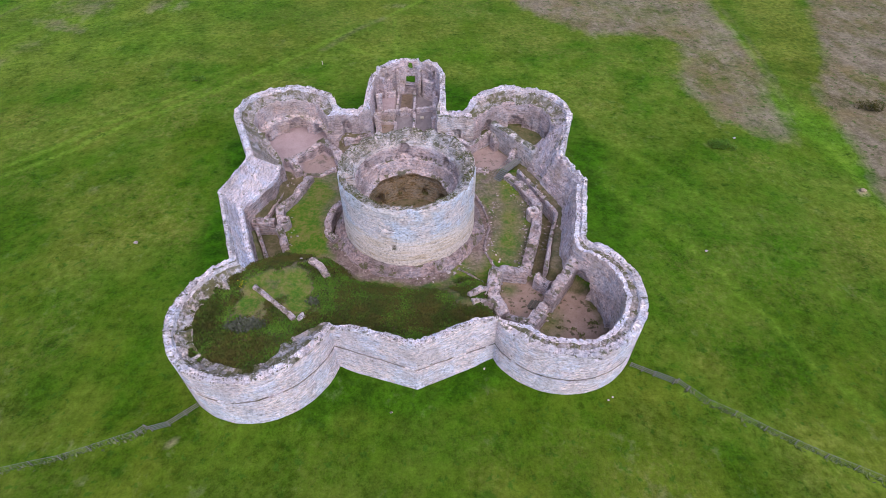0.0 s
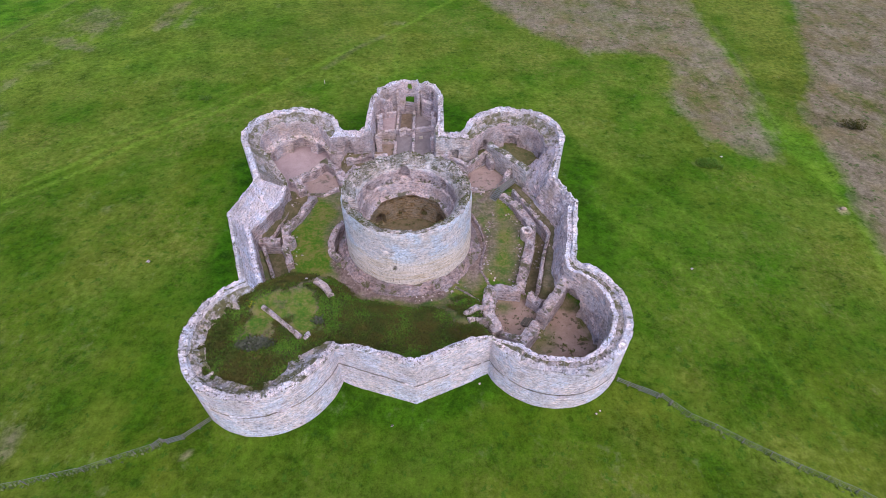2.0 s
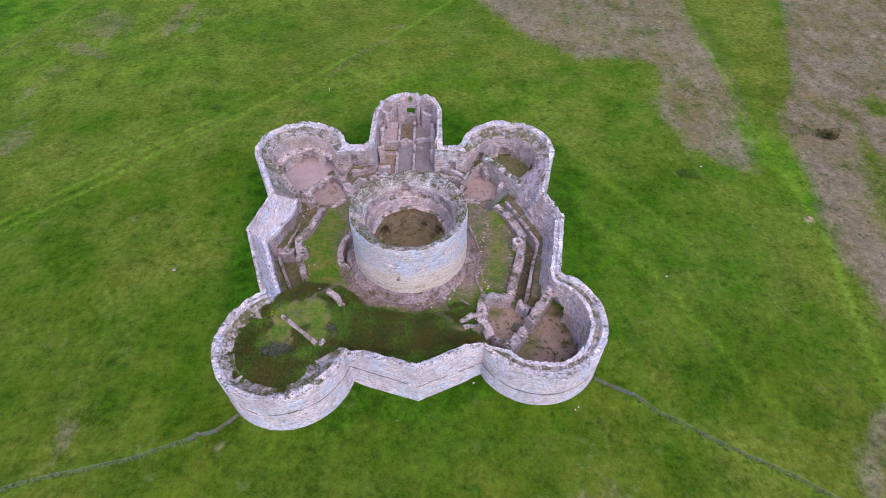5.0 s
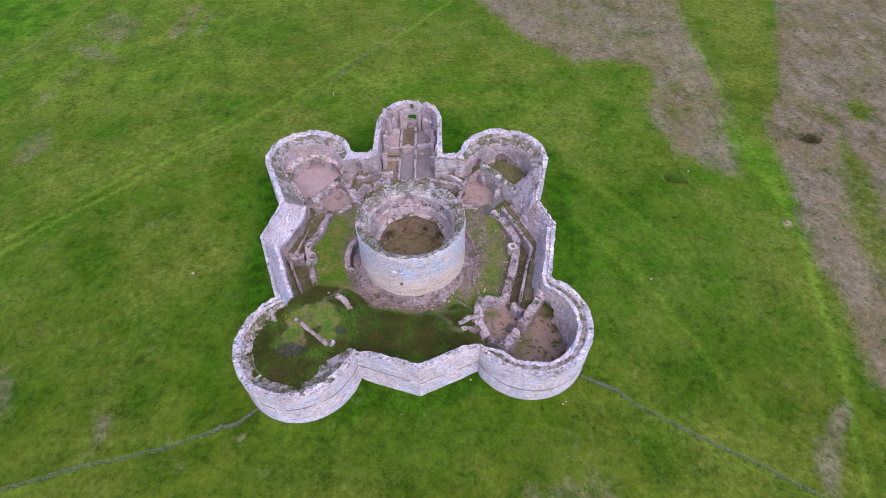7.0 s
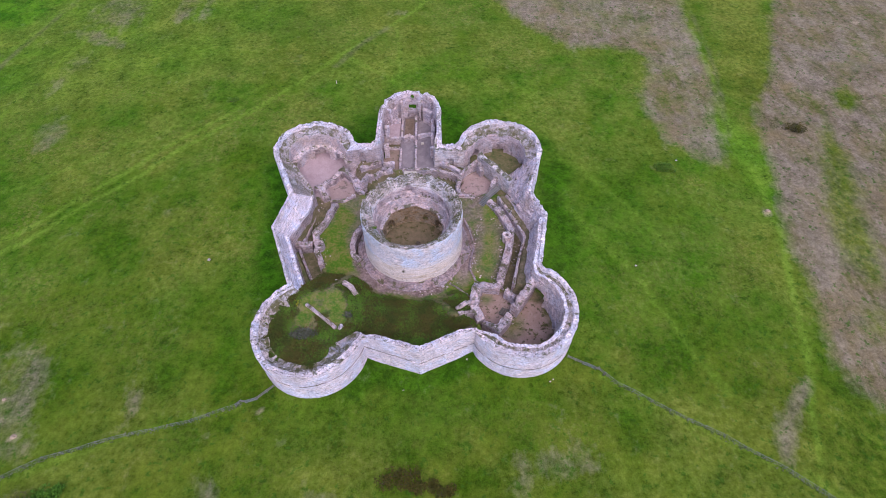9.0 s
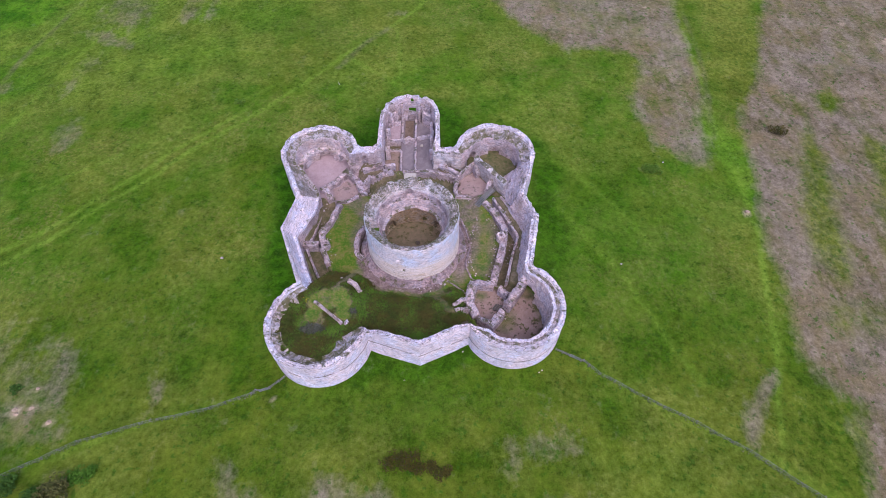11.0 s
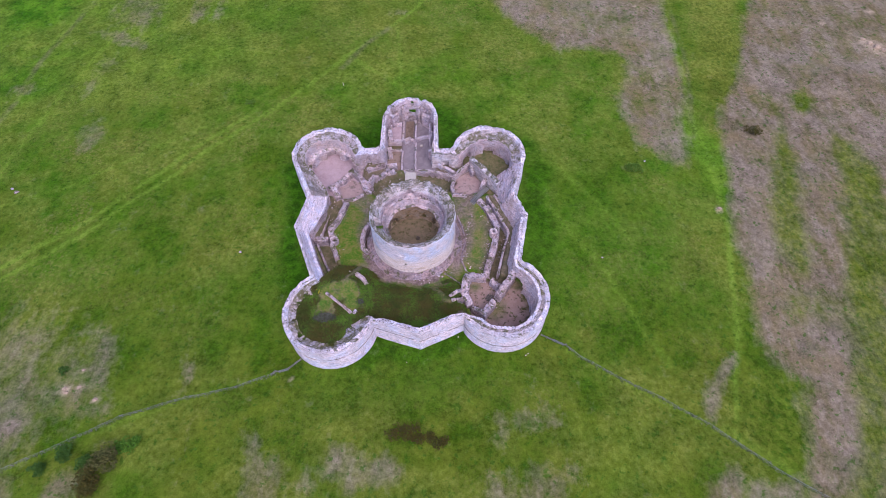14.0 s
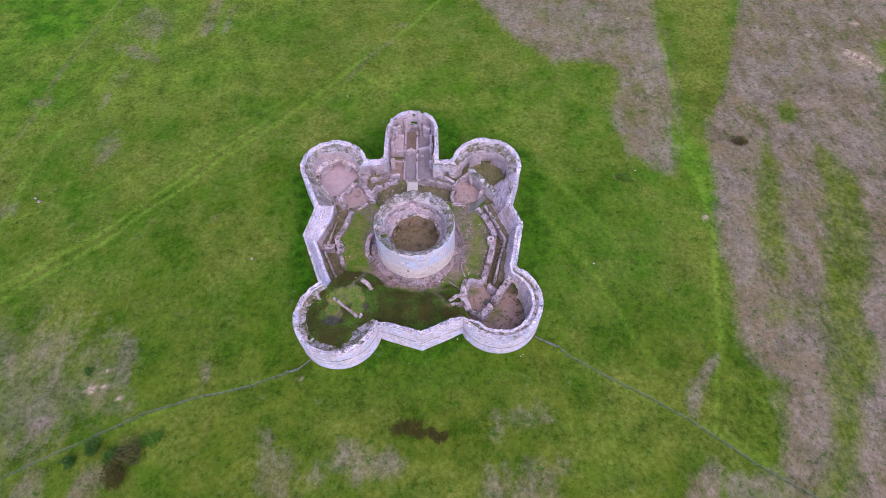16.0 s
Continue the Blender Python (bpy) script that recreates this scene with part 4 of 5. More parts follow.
lawn = soft_poly(W1X, W1Y, [(-26.2, 38.4), (-25.0, 42.6), (-19.6, 45.2), (-17.4, 43.0), (-16.2, 39.0), (-17.4, 36.8), (-21.8, 36.6), (-25.4, 36.8)], 1.6)
lay(np.clip(lawn * 1.5 - 2.8 * (cloud(CX, CY, 2.0, 89) - 0.35), 0, 1), None, grass=0.92, gravel=0.08)
lay(np.clip(1.3 - line_distance(W1X, W1Y, [(-20.0, 44.6), (-18.6, 47.4), (-16.6, 51.4)]) / 1.0, 0, 1), None, grass=0.6, gravel=0.3)
lay(0.8 * np.clip(1.2 - line_distance(W1X, W1Y, [(-0.9, 46.2), (3.4, 40.2)]) / 1.2, 0, 1), None, grass=0.9)
lay(0.8 * np.clip(1.2 - line_distance(W1X, W1Y, [(-13, 47.3), (-4, 45), (3, 46)]) / 1.0, 0, 1), None, grass=0.9)

lay(0.8 * np.clip(1.3 - line_distance(W1X, W1Y, [(-1.6, 33.4), (5.8, 37.4)]) / 1.0, 0, 1), None, gravel=0.25, grass=0.3)
TRENCH_W = [(-24.3, 71.5), (-25.2, 66.0), (-26.6, 61.6), (-25.9, 58.6), (-24.1, 53.2), (-22.6, 50.2), (-26, 44), (-31, 56), (-31, 60), (-28.6, 70)]
TRENCH_E = [(12.6, 72.0), (14.4, 68.2), (16.4, 62.3), (15.0, 56.3), (13.4, 51.4), (12.6, 48.6), (18, 47), (21.5, 61.8), (18.4, 70.5)]
lay(soft_poly(CX, CY, TRENCH_W, 0.3), 0.4, grass=0.45, mud=0.35)
lay(soft_poly(CX, CY, TRENCH_E, 0.3), 0.4, grass=0.35, mud=0.45)
lay(soft_poly(CX, CY, [(13.5, 72.6), (18.5, 60.8), (17.0, 55.6), (15.2, 48.5), (19, 47), (23, 61.8), (19, 73)], 0.3), 2.8, grass=0.35, mud=0.35)
lay(soft_poly(CX, CY, [(-29.0, 57.0), (-25.4, 49.5), (-27, 44), (-32, 56)], 0.5), 2.8, grass=0.6, mud=0.3)
lay(soft_poly(CX, CY, [(-33, 58.9), (-29.0, 58.9), (-26.6, 70.0), (-28, 73)], 1.4), 3.0, grass=0.4, mud=0.5)
lay(0.85 * np.clip(1.3 - np.hypot(W1X + 26.4, (W1Y - 71.2) * 1.1) / 2.8, 0, 1), 1.5, mud=0.7, grass=0.2)
lay(soft_poly(CX, CY, [(-16.4, 64.0), (-17.4, 61.0), (-17.6, 58.5), (-17.2, 56.4), (-14, 57), (-14, 63)], 0.3), 0.4, mud=0.5, grass=0.3)
lay(0.8 * soft_poly(W1X, W1Y, [(-20, 83), (-14, 84), (-9, 80), (-13, 74), (-19, 74)], 1.0), None, mud=0.5, grass=0.12)
lay(0.8 * soft_poly(W1X, W1Y, [(-4, 80), (1, 84), (6, 82), (5, 74), (2, 73)], 1.0), None, mud=0.5, grass=0.12)
lay(soft_poly(CX, CY, [(-20.6, 82.0), (-18.6, 81.4), (-13.8, 83.4), (-14.2, 86), (-20.5, 86)], 0.4), 3.5, mud=0.5, grass=0.35)
lay(np.clip((8.6 - np.hypot(CX + 28.2, CY - 81.4)) / 0.3, 0, 1), 1.6, pink=1.0)
lay(soft_poly(CX, CY, [(-35, 82), (-26, 71.5), (-22.5, 79.5), (-23, 86)], 0.3), 1.6, pink=1.0)
lay(soft_poly(CX, CY, [(-25.8, 76.2), (-22.5, 78.9), (-18.8, 76.3), (-19.6, 73.0), (-24.5, 71.8)], 0.3), 1.62, gravel=1.0, pink=0.3)
lay(np.clip((8.9 - np.hypot(CX - 14.0, CY - 82.4)) / 0.3, 0, 1), 1.6, grass=0.6, mud=0.35)
lay(soft_poly(CX, CY, [(4.4, 78.5), (9.2, 81.9), (13.0, 77.2), (11.4, 74.4), (8.2, 72.9), (5.0, 74.0)], 0.3), 1.6, gravel=1.0, pink=0.3)
lay(np.clip((7.6 - np.hypot(CX - 15.6, CY - 40.8)) / 0.3, 0, 1), 0.8, gravel=0.9)
foot_ring = np.hypot(CX - 15.0, CY - 40.3)
lay(0.85 * np.clip((foot_ring - 5.9) / 0.8, 0, 1) * (foot_ring < 8.4) * (CX > 13.5) * np.clip(4 * (cloud(CX, CY, 1.5, 99) - 0.35), 0, 1), None, grass=0.5, mud=0.5)
lay(0.85 * np.clip(1.3 - np.hypot(W1X - 14.3, (W1Y - 40.6) * 0.8) / 2.3, 0, 1), None, grass=0.8, gravel=0.2)
lay(soft_poly(CX, CY, [(7.6, 48.0), (12.4, 47.6), (15.4, 45.2), (10.8, 39.0), (7.4, 42.0)], 0.3), 1.1, gravel=0.95)
lay(0.7 * np.clip(1.3 - np.hypot(W1X - 9.6, W1Y - 46.2) / 1.4, 0, 1), None, grass=0.8)
lay(soft_poly(CX, CY, [(-14, 82.0), (0, 82.0), (0, 96), (-3, 102), (-11, 102), (-14, 96)], 0.3), 1.8, paving=0.9)
lay(soft_poly(CX, CY, [(-13.4, 82.0), (-9.5, 82.0), (-9.7, 89.5), (-13.4, 89.5)], 0.3), 1.6, gravel=0.9, grass=0.1)
lay(soft_poly(CX, CY, [(-13.6, 89.5), (-9.7, 89.5), (-9.7, 92.5), (-13.6, 92.5)], 0.3), 1.0, mud=0.6, grass=0.4)
lay(soft_poly(CX, CY, [(-13.6, 92.5), (-9.7, 92.5), (-9.7, 98), (-13.6, 98)], 0.3), 3.0, pink=0.9, gravel=0.1)
lay(soft_poly(CX, CY, [(-8.8, 93.5), (-6.3, 93.5), (-6.3, 101), (-8.8, 101)], 0.3), 2.0, mud=0.5, gravel=0.4)
north_arc = (R > 17.4) & (R < 21.9) & (A > 60) & (A < 128)
lay(north_arc.astype(float), 0.5, grass=0.45, mud=0.35)
lay(np.clip((8.4 - R) / 0.3, 0, 1), 1.2, gravel=0.9, mud=0.25, grass=0.35)
CZ = CZ + 0.05 * (cloud(CX, CY, 0.9, 95) - 0.5) * 2
ny_, nx_ = CX.shape
idx = np.arange(nx_ * ny_).reshape(ny_, nx_)
use = keepin[:-1, :-1] & keepin[:-1, 1:] & keepin[1:, 1:] & keepin[1:, :-1]
quads = np.stack([idx[:-1, :-1], idx[:-1, 1:], idx[1:, 1:], idx[1:, :-1]], -1)[use]
court = field("courtyard_floor", np.stack([CX, CY, CZ], -1).reshape(-1, 3), quads, layers, COURT)
tagged(court, "castle courtyard of worn grass, pink gravel and bramble scrub", "courtyard", kind="structure")


def court_z(x, y):
    i, j = int(round((y - 25) / cell)), int(round((x + 39) / cell))
    return float(CZ[min(max(i, 0), ny_ - 1), min(max(j, 0), nx_ - 1)])


# ---- the round keep ----
keep = thing("round_keep", (KX, KY, 2.0), "roofless round stone keep with mossy rim and muddy floor", "tower")
KSTEP = 0.22
kn = round(2 * math.pi * 10 / KSTEP)
KEY = [(10.2, 1.6, 2), (10.15, 2.6, 18), (10.03, 6.9, 1), (10.02, 7.0, 1), (10.01, 7.12, 1), (10.0, 7.3, 22), (9.98, 12.6, 2), (9.8, 13.2, 4), (9.2, 13.15, 3),
       (8.6, 12.6, 4), (7.9, 11.9, 3), (7.5, 11.3, 9), (7.38, 9.4, 1), (7.15, 9.3, 8), (6.6, 7.6, 2), (6.0, 7.3, 2), (6.2, 6.9, 3), (7.0, 6.6, 24), (7.05, 1.0, 0)]
KARCH = [(a, 1.3, 1.15, 2.8, 1.7) for a in (42, 138, 206, 250, 290, 334)] + [(a, 2.6, 0.5, 1.2, 0.6) for a in (72, 104)]
KUP = [(96, 9.6, 0.8, 2.3, 1.2), (150, 10.0, 0.5, 1.2, 0.8), (40, 10.0, 0.5, 1.2, 0.8)]
verts, faces, crest = [], [], []
prof = []
for (r, z, n), (r2, z2, _) in zip(KEY, KEY[1:]):
    prof += [(r + (r2 - r) * i / n, z + (z2 - z) * i / n) for i in range(n)]
prof.append(KEY[-1][:2])
km = len(prof)
for i in range(kn):
    a = 2 * math.pi * i / kn
    deg = math.degrees(a)
    ca, sa = math.cos(a), math.sin(a)
    dz = 0.6 * noise.noise(Vector((ca * 2.2, sa * 2.2, 1))) + 0.55 * noise.noise(Vector((ca * 7, sa * 7, 2))) + 0.2 * noise.noise(Vector((ca * 20, sa * 20, 4)))
    gap = min(1, max(0, 7.0 - abs((deg - 197) / 1.7))) * 3.0
    bite = 0.5 * round(2.2 * noise.noise(Vector((ca * 5, sa * 5, 61)))) + 0.35 * round(1.6 * noise.noise(Vector((ca * 13, sa * 13, 63))))
    slump = 0.5 * noise.noise(Vector((ca * 3, sa * 3, 11)))
    for j, (r, z) in enumerate(prof):
        if gap and r < 8.9 and z > 8.9:
            z = 8.9 + (z - 8.9) * (1 - gap / 3.1)
        elif z > 12:
            z += dz * (1.1 if r > 8.4 else 0.6) - gap * 0.12 + (0.5 * bite if 8.0 < r < 9.4 else 0)
            if r < 9.3:
                r += slump * 0.8 + bite * 0.35
        elif z > 6.5 and z < 7.7 and r < 7.3:
            r += 0.22 * noise.noise(Vector((ca * 14, sa * 14, 21))) + 0.12 * math.cos(8 * a)
        if r < 7.46 and 9.45 < z < 9.95 and i % 5 < 2:
            r += 0.45
        if r > 9.5:
            if abs(deg - 261) < 1.4 and 6.1 < z < 7.0:
                r -= 0.8
            elif abs(deg - 259) < 5 and 9.3 < z < 10.1 + 0.5 * (1 - ((deg - 259) / 5) ** 2):
                r -= 0.18
        if r < 7.9:
            for ang, sill, half, tall, deep in (KARCH if z < 6.5 else KUP):
                d = abs((deg - ang + 180) % 360 - 180) * math.pi / 180 * r
                if d < half and sill < z < sill + tall - half + math.sqrt(max(0, half * half - d * d)):
                    r += deep
        p = Vector((KX + r * ca, KY + r * sa, z))
        p += rough(p, 0.18 if z > 12 else 0.09)
        verts.append(tuple(p - Vector((KX, KY, 2.0))))
        if z > 12.2 and 7.8 < r < 9.8:
            crest.append(tuple(p - Vector((KX, KY, 2.0))))
for i in range(kn):
    a, b = i * km, (i + 1) % kn * km
    faces += [[a + j, b + j, b + j + 1, a + j + 1] for j in range(km - 1)]
shell = mesh_object("wall", verts, faces, STONE_KEEP, keep)
band = [0 if j < 47 else 1 if j < 60 else 2 if j < 81 else 3 for j in range(km - 1)]
more_stones(shell, (STONE_RIM, STONE_IN, STONE_DAMP), band * kn)
stones("loose_rubble", random.sample(crest, 700), LOOSE, shell, 0.10, 0.36, "pale loose stones along the rim")
stones("loose_rubble", random.sample(crest, 1500), STONE_RIM, shell, 0.12, 0.42, "mossy loose stones along the rim")

# the crumbled footing round the keep
verts, faces, strewn = [], [], []
apron = [(9.9, 1.3), (10.14, 1.0), (10.6, 0.75), (11.1, 0.42), (11.6, 0.1), (11.9, -0.5)]
for i in range(kn):
    a = 2 * math.pi * i / kn
    ca, sa = math.cos(a), math.sin(a)
    out = 0.35 * noise.noise(Vector((ca * 3, sa * 3, 81))) + 0.25 * noise.noise(Vector((ca * 9, sa * 9, 83)))
    for j, (r, z) in enumerate(apron):
        p = Vector((ca * (r + out * j / 4), sa * (r + out * j / 4), z * (1 + 0.3 * noise.noise(Vector((ca * 4, sa * 4, 85))))))
        p += rough(p * 1.3, 0.2)
        verts.append(tuple(p))
        if 1 <= j <= 4:
            strewn.append(tuple(p))
m = len(apron)
for i in range(kn):
    a, b = i * m, (i + 1) % kn * m
    faces += [[b + j, a + j, a + j + 1, b + j + 1] for j in range(m - 1)]
plinth = mesh_object("plinth", verts, faces, STONE_FOOT, keep, "crumbled purple-grey rubble footing")
stones("loose_rubble", random.sample(strewn, 420), STONE_FOOT, plinth, 0.12, 0.4)

# a dark disc just below the rim stands in for the unlit depth
drain = bmesh.new()
bmesh.ops.create_cone(drain, cap_ends=False, segments=20, radius1=0.55, radius2=0.55, depth=0.5, matrix=Matrix.Translation((0.75, 0.8, -0.82)))
bmesh.ops.create_circle(drain, cap_ends=True, segments=20, radius=0.55, matrix=Matrix.Translation((0.75, 0.8, -0.66)))
part("well_mouth", drain, STONE_DARK, keep, "dark round well mouth in the floor")
mossy = [p for p in crest if noise.noise(Vector((p[0] * 0.5, p[1] * 0.5, 71))) > 0.12]
notch = [(math.cos(math.radians(a)) * r - 0.0, math.sin(math.radians(a)) * r, 7.0) for a in range(187, 208) for r in (7.6, 8.0, 8.4, 8.7)]
sprigs("notch_grass", notch, LEAF_GREEN, keep, 0.4, 5, 0.6, "green grass growing in the broken notch")
sprigs("wall_grass", random.sample(mossy, min(len(mossy), 330)), LEAF_WALL, shell, 0.24, 5, 0.7, "brown-green grass tufts rooted in the rim")


# ---- ruined walls inside the castle ----
def ruin(name, pts, width, z0, z1, label, material=STONE_LOW, loose=0.5, **more):
    """A ruined inner wall with loose stones along its top."""
    ob, crest = low_wall(name, pts, width, z0, z1, material, **more)
    tagged(ob, label, "ruined wall")
    n = int(len(crest) * loose * 0.25)
    if n:
        stones("loose_rubble", random.sample(crest, n), LOOSE, ob, 0.12, 0.38)
    return ob


ruin("passage_wall", [(-23.0, 70.1), (-24.7, 64.2), (-26.1, 61.5), (-25.6, 59.2)], 1.2, 0.1, [3.0, 3.2, 3.5, 3.4], "long low rubble wall beside the sunken west passage", seed=1)
ruin("passage_wall", [(-25.4, 57.2), (-24.5, 55.6), (-23.6, 53.0)], 1.1, 0.1, [3.3, 2.9, 3.1], "broken end of a low rubble passage wall", seed=2)
ruin("cross_wall", [(-30.0, 58.7), (-26.4, 58.6)], 1.1, 0.1, 3.0, "short grey cross wall in the west passage", seed=3)
ruin("bench_wall", [(-27.3, 69.2), (-28.7, 60.2)], 0.9, 0.1, 1.7, "low grey stone bench along the west passage", seed=4, ragged=0.12, loose=0.1)
ruin("kerb_wall", [(-28.9, 57.2), (-25.2, 49.6)], 0.5, 0.1, 2.9, "thin mossy kerb wall in the west passage", seed=5, ragged=0.2, loose=0.2)
ruin("stub_wall", [(-26.7, 74.4), (-25.3, 71.6)], 1.3, 1.2, [3.6, 3.0], "pale stub of wall at the bastion mouth", STONE_IN, seed=6)
ruin("gorge_wall", [(-28.4, 74.9), (-24.9, 77.2), (-22.4, 80.6), (-19.4, 77.6)], 1.3, 1.2, [2.8, 3.0, 3.6, 3.3], "angled grey wall across the bastion mouth", seed=7)
ruin("rubble_wall", [(-19.2, 77.0), (-18.2, 74.6), (-17.0, 75.8)], 1.5, 1.4, [3.4, 3.0, 3.2], "heap of tumbled wall blocks beside the courtyard", seed=8, ragged=0.6)
ruin("terrace_wall", [(-18.6, 81.2), (-13.8, 83.2)], 1.0, 1.4, 3.2, "grey terrace wall below the curtain", seed=9)
ruin("room_wall", [(-24.4, 71.4), (-21.5, 71.4), (-18.9, 73.0)], 0.7, 1.4, [2.5, 2.3, 2.5], "low broken wall of a small gravel room", seed=10, ragged=0.4)
ruin("ring_wall", [(-19.2, 76.4), (-16.6, 78.4), (-13.9, 80.0), (-11.0, 81.0)], 1.0, 0.2, [2.6, 3.1, 2.7, 2.9], "broken curved revetment north of the keep", STONE_IN, seed=11, ragged=0.7)
ruin("ring_wall", arc(KX, KY, 22.2, 99, 64), 0.75, 0.2, 2.75, "pale curved revetment north of the keep", STONE_IN, seed=12, ragged=0.3)
ruin("room_wall", [(4.9, 78.4), (4.4, 75.5), (4.8, 72.9), (8.3, 72.7)], 0.9, 1.2, [3.0, 2.9, 2.7, 2.6], "curved low wall of a small gravel room", seed=13)
ruin("gorge_wall", [(9.6, 83.0), (12.3, 79.4), (16.4, 74.4)], 1.35, 1.2, [6.0, 6.1, 5.6], "tall ruined wall across the bastion mouth", STONE_RIM, seed=14, ragged=0.35)
ruin("room_wall", [(4.9, 78.6), (6.6, 80.6), (9.0, 82.4)], 0.8, 1.2, [3.2, 3.8, 4.4], "grey back wall of a small gravel room", STONE_IN, seed=15)
ruin("room_wall", [(9.4, 81.4), (10.2, 79.8)], 0.9, 1.2, [4.6, 3.4], "broken grey partition in a small room", STONE_IN, seed=16)
ruin("room_wall", [(13.2, 76.9), (12.0, 74.9)], 0.9, 1.2, [4.2, 3.0], "short broken wall beside a steel stair", STONE_IN, seed=17)
ruin("passage_wall", [(11.4, 71.2), (13.6, 67.8), (15.6, 62.4), (14.5, 56.5), (12.9, 51.4), (12.0, 48.0)], 1.5, 0.1, [2.7, 3.0, 3.3, 3.2, 3.1, 3.3], "long low rubble wall beside the sunken east passage", seed=18)
ruin("kerb_wall", [(13.5, 72.2), (15.9, 66.7), (18.4, 60.7), (16.8, 55.6), (15.0, 48.6)], 0.55, 0.1, 2.95, "thin pale kerb wall in the east passage", STONE_IN, seed=19, ragged=0.15, loose=0.1)
ruin("kerb_wall", [(15.3, 72.3), (20.2, 63.4)], 0.5, 1.6, 3.3, "weathered stone kerb below the curtain", STONE_IN, seed=21, ragged=0.15, loose=0.1)
ruin("room_wall", [(8.0, 48.2), (7.3, 46.2), (6.9, 43.0), (8.2, 40.4)], 1.7, 0.9, [3.5, 4.3, 4.2, 3.2], "thick ruined wall of a gravel room", STONE_IN, seed=22, ragged=0.7)
ruin("stub_wall", [(3.5, 41.3), (5.4, 43.0), (6.6, 44.0)], 0.7, 1.5, [court_z(3.5, 41.3) + 0.5, court_z(5.4, 43.0) + 0.7, 3.9], "slanting stub of wall against the scrub", STONE_IN, seed=23, ragged=0.3)
ruin("stub_wall", [(3.9, 40.2), (6.7, 41.7)], 0.65, 1.5, [court_z(3.9, 40.2) + 0.5, 4.2], "fallen slab of wall beside the scrub", STONE_IN, seed=35, ragged=0.3)
ruin("room_wall", [(8.2, 48.2), (12.2, 47.8)], 1.2, 0.4, [3.4, 3.2], "ruined wall between room and courtyard", seed=24, ragged=0.5)
ruin("room_wall", [(13.3, 46.9), (14.3, 46.0), (15.0, 45.2)], 1.2, 0.4, [3.7, 3.0, 3.3], "mossy block of ruined wall", STONE_LOW, seed=25, ragged=0.8)
ruin("gorge_wall", [(18.9, 48.6), (16.4, 45.2), (14.5, 42.6)], 1.5, 0.5, [5.4, 4.3, 3.8], "pale ruined wall across the bastion mouth", STONE_IN, seed=26, ragged=1.1)
ruin("gorge_wall", [(13.5, 41.2), (12.0, 39.4), (10.7, 37.6)], 1.4, 0.5, [3.6, 3.4, 3.9], "pale ruined wall across the bastion mouth", STONE_IN, seed=27, ragged=1.0)
ruin("room_wall", [(8.6, 40.0), (11.0, 38.3)], 1.0, 0.9, [3.2, 4.0], "low wall of a gravel room by the curtain", seed=28)
ruin("porch_wall", [(-16.6, 63.6), (-17.7, 61.2), (-18.0, 58.4), (-17.6, 56.2), (-16.2, 54.8)], 1.0, 0.1, [2.9, 3.1, 3.0, 2.9, 2.6], "low wall round a sunken stairwell at the keep", seed=29)
ruin("stub_wall", [(-23.8, 41.3), (-18.0, 36.7)], 0.62, 5.0, [court_z(-23.8, 41.3) + 0.45, court_z(-18, 36.7) + 0.5], "straight low mortared wall lying across the grass", STONE_LOW, seed=30, ragged=0.1, loose=0.1)
ruin("stub_wall", [(-17.6, 36.6), (-16.9, 37.3)], 0.9, 4.0, [court_z(-17.6, 36.6) + 0.15, court_z(-16.9, 37.3) + 0.05], "crumbled end of a low wall in the grass", seed=31, ragged=0.3)
ruin("wall_fragment", [(-17.8, 46.5), (-16.4, 45.6), (-15.3, 44.2)], 0.95, 2.5, [court_z(-17.8, 46.5) + 0.9, court_z(-16.4, 45.6) + 1.1, court_z(-15.3, 44.2) + 0.8], "pale curved fragment of wall standing in scrub", STONE_IN, seed=32, ragged=0.2)


ruin("path_kerb", [(5.6, 66.5), (7.0, 61.9), (7.4, 58.0), (6.3, 53.3), (7.4, 50.2), (8.7, 48.9)], 0.4, 1.6, 2.1, "low stone kerb of a path east of the keep", STONE_FOOT, seed=36, ragged=0.15, loose=0.5)
ruin("path_kerb", [(2.4, 49.4), (4.6, 47.6), (6.6, 45.8)], 0.35, 1.6, 2.15, "low stone kerb beside the earth fill", STONE_FOOT, seed=37, ragged=0.15, loose=0.4)


# fallen stones and weeds along the feet of the ruined walls
feet = []
for pts in ([(-23.4, 70), (-25.2, 64), (-24.4, 58), (-23, 53)], [(-27.4, 69), (-28.6, 60)], [(10.6, 71), (14.4, 62.4), (12.8, 54), (11.2, 49.4)], [(-24.6, 77.6), (-22.2, 80.2), (-19, 77)], [(-18.6, 81.8), (-13.8, 83.6)], [(-17, 75), (-12, 79.4)],
            [(1, 82.6), (5, 79.4)], [(4.2, 76), (6, 73), (9, 72.6)], [(13.6, 47), (15.6, 43.8), (13.4, 41.2)], [(8, 41), (8.4, 46)], [(15.4, 69), (17.6, 63), (16, 54)], [(-16, 54.6), (-11, 49.4), (-4, 47.6), (3, 49.6)], [(8.9, 66.0), (8.2, 63.0), (7.0, 58.0), (7.4, 53.3), (8.4, 49.8)], [(-27, 70), (-25.5, 72.5)], [(-12, 80.5), (-3, 81.5)], [(2, 76), (4, 73)]):
    for x, y in resample(pts, 0.28):
        x, y = x + random.gauss(0, 0.55), y + random.gauss(0, 0.55)
        feet.append((x, y, court_z(x, y) + 0.04))
ob = stones("fallen_rubble", feet, STONE_LOW, None, 0.15, 0.55)
tagged(ob, "fallen stones strewn along the ruined walls", "rubble", kind="stuff")
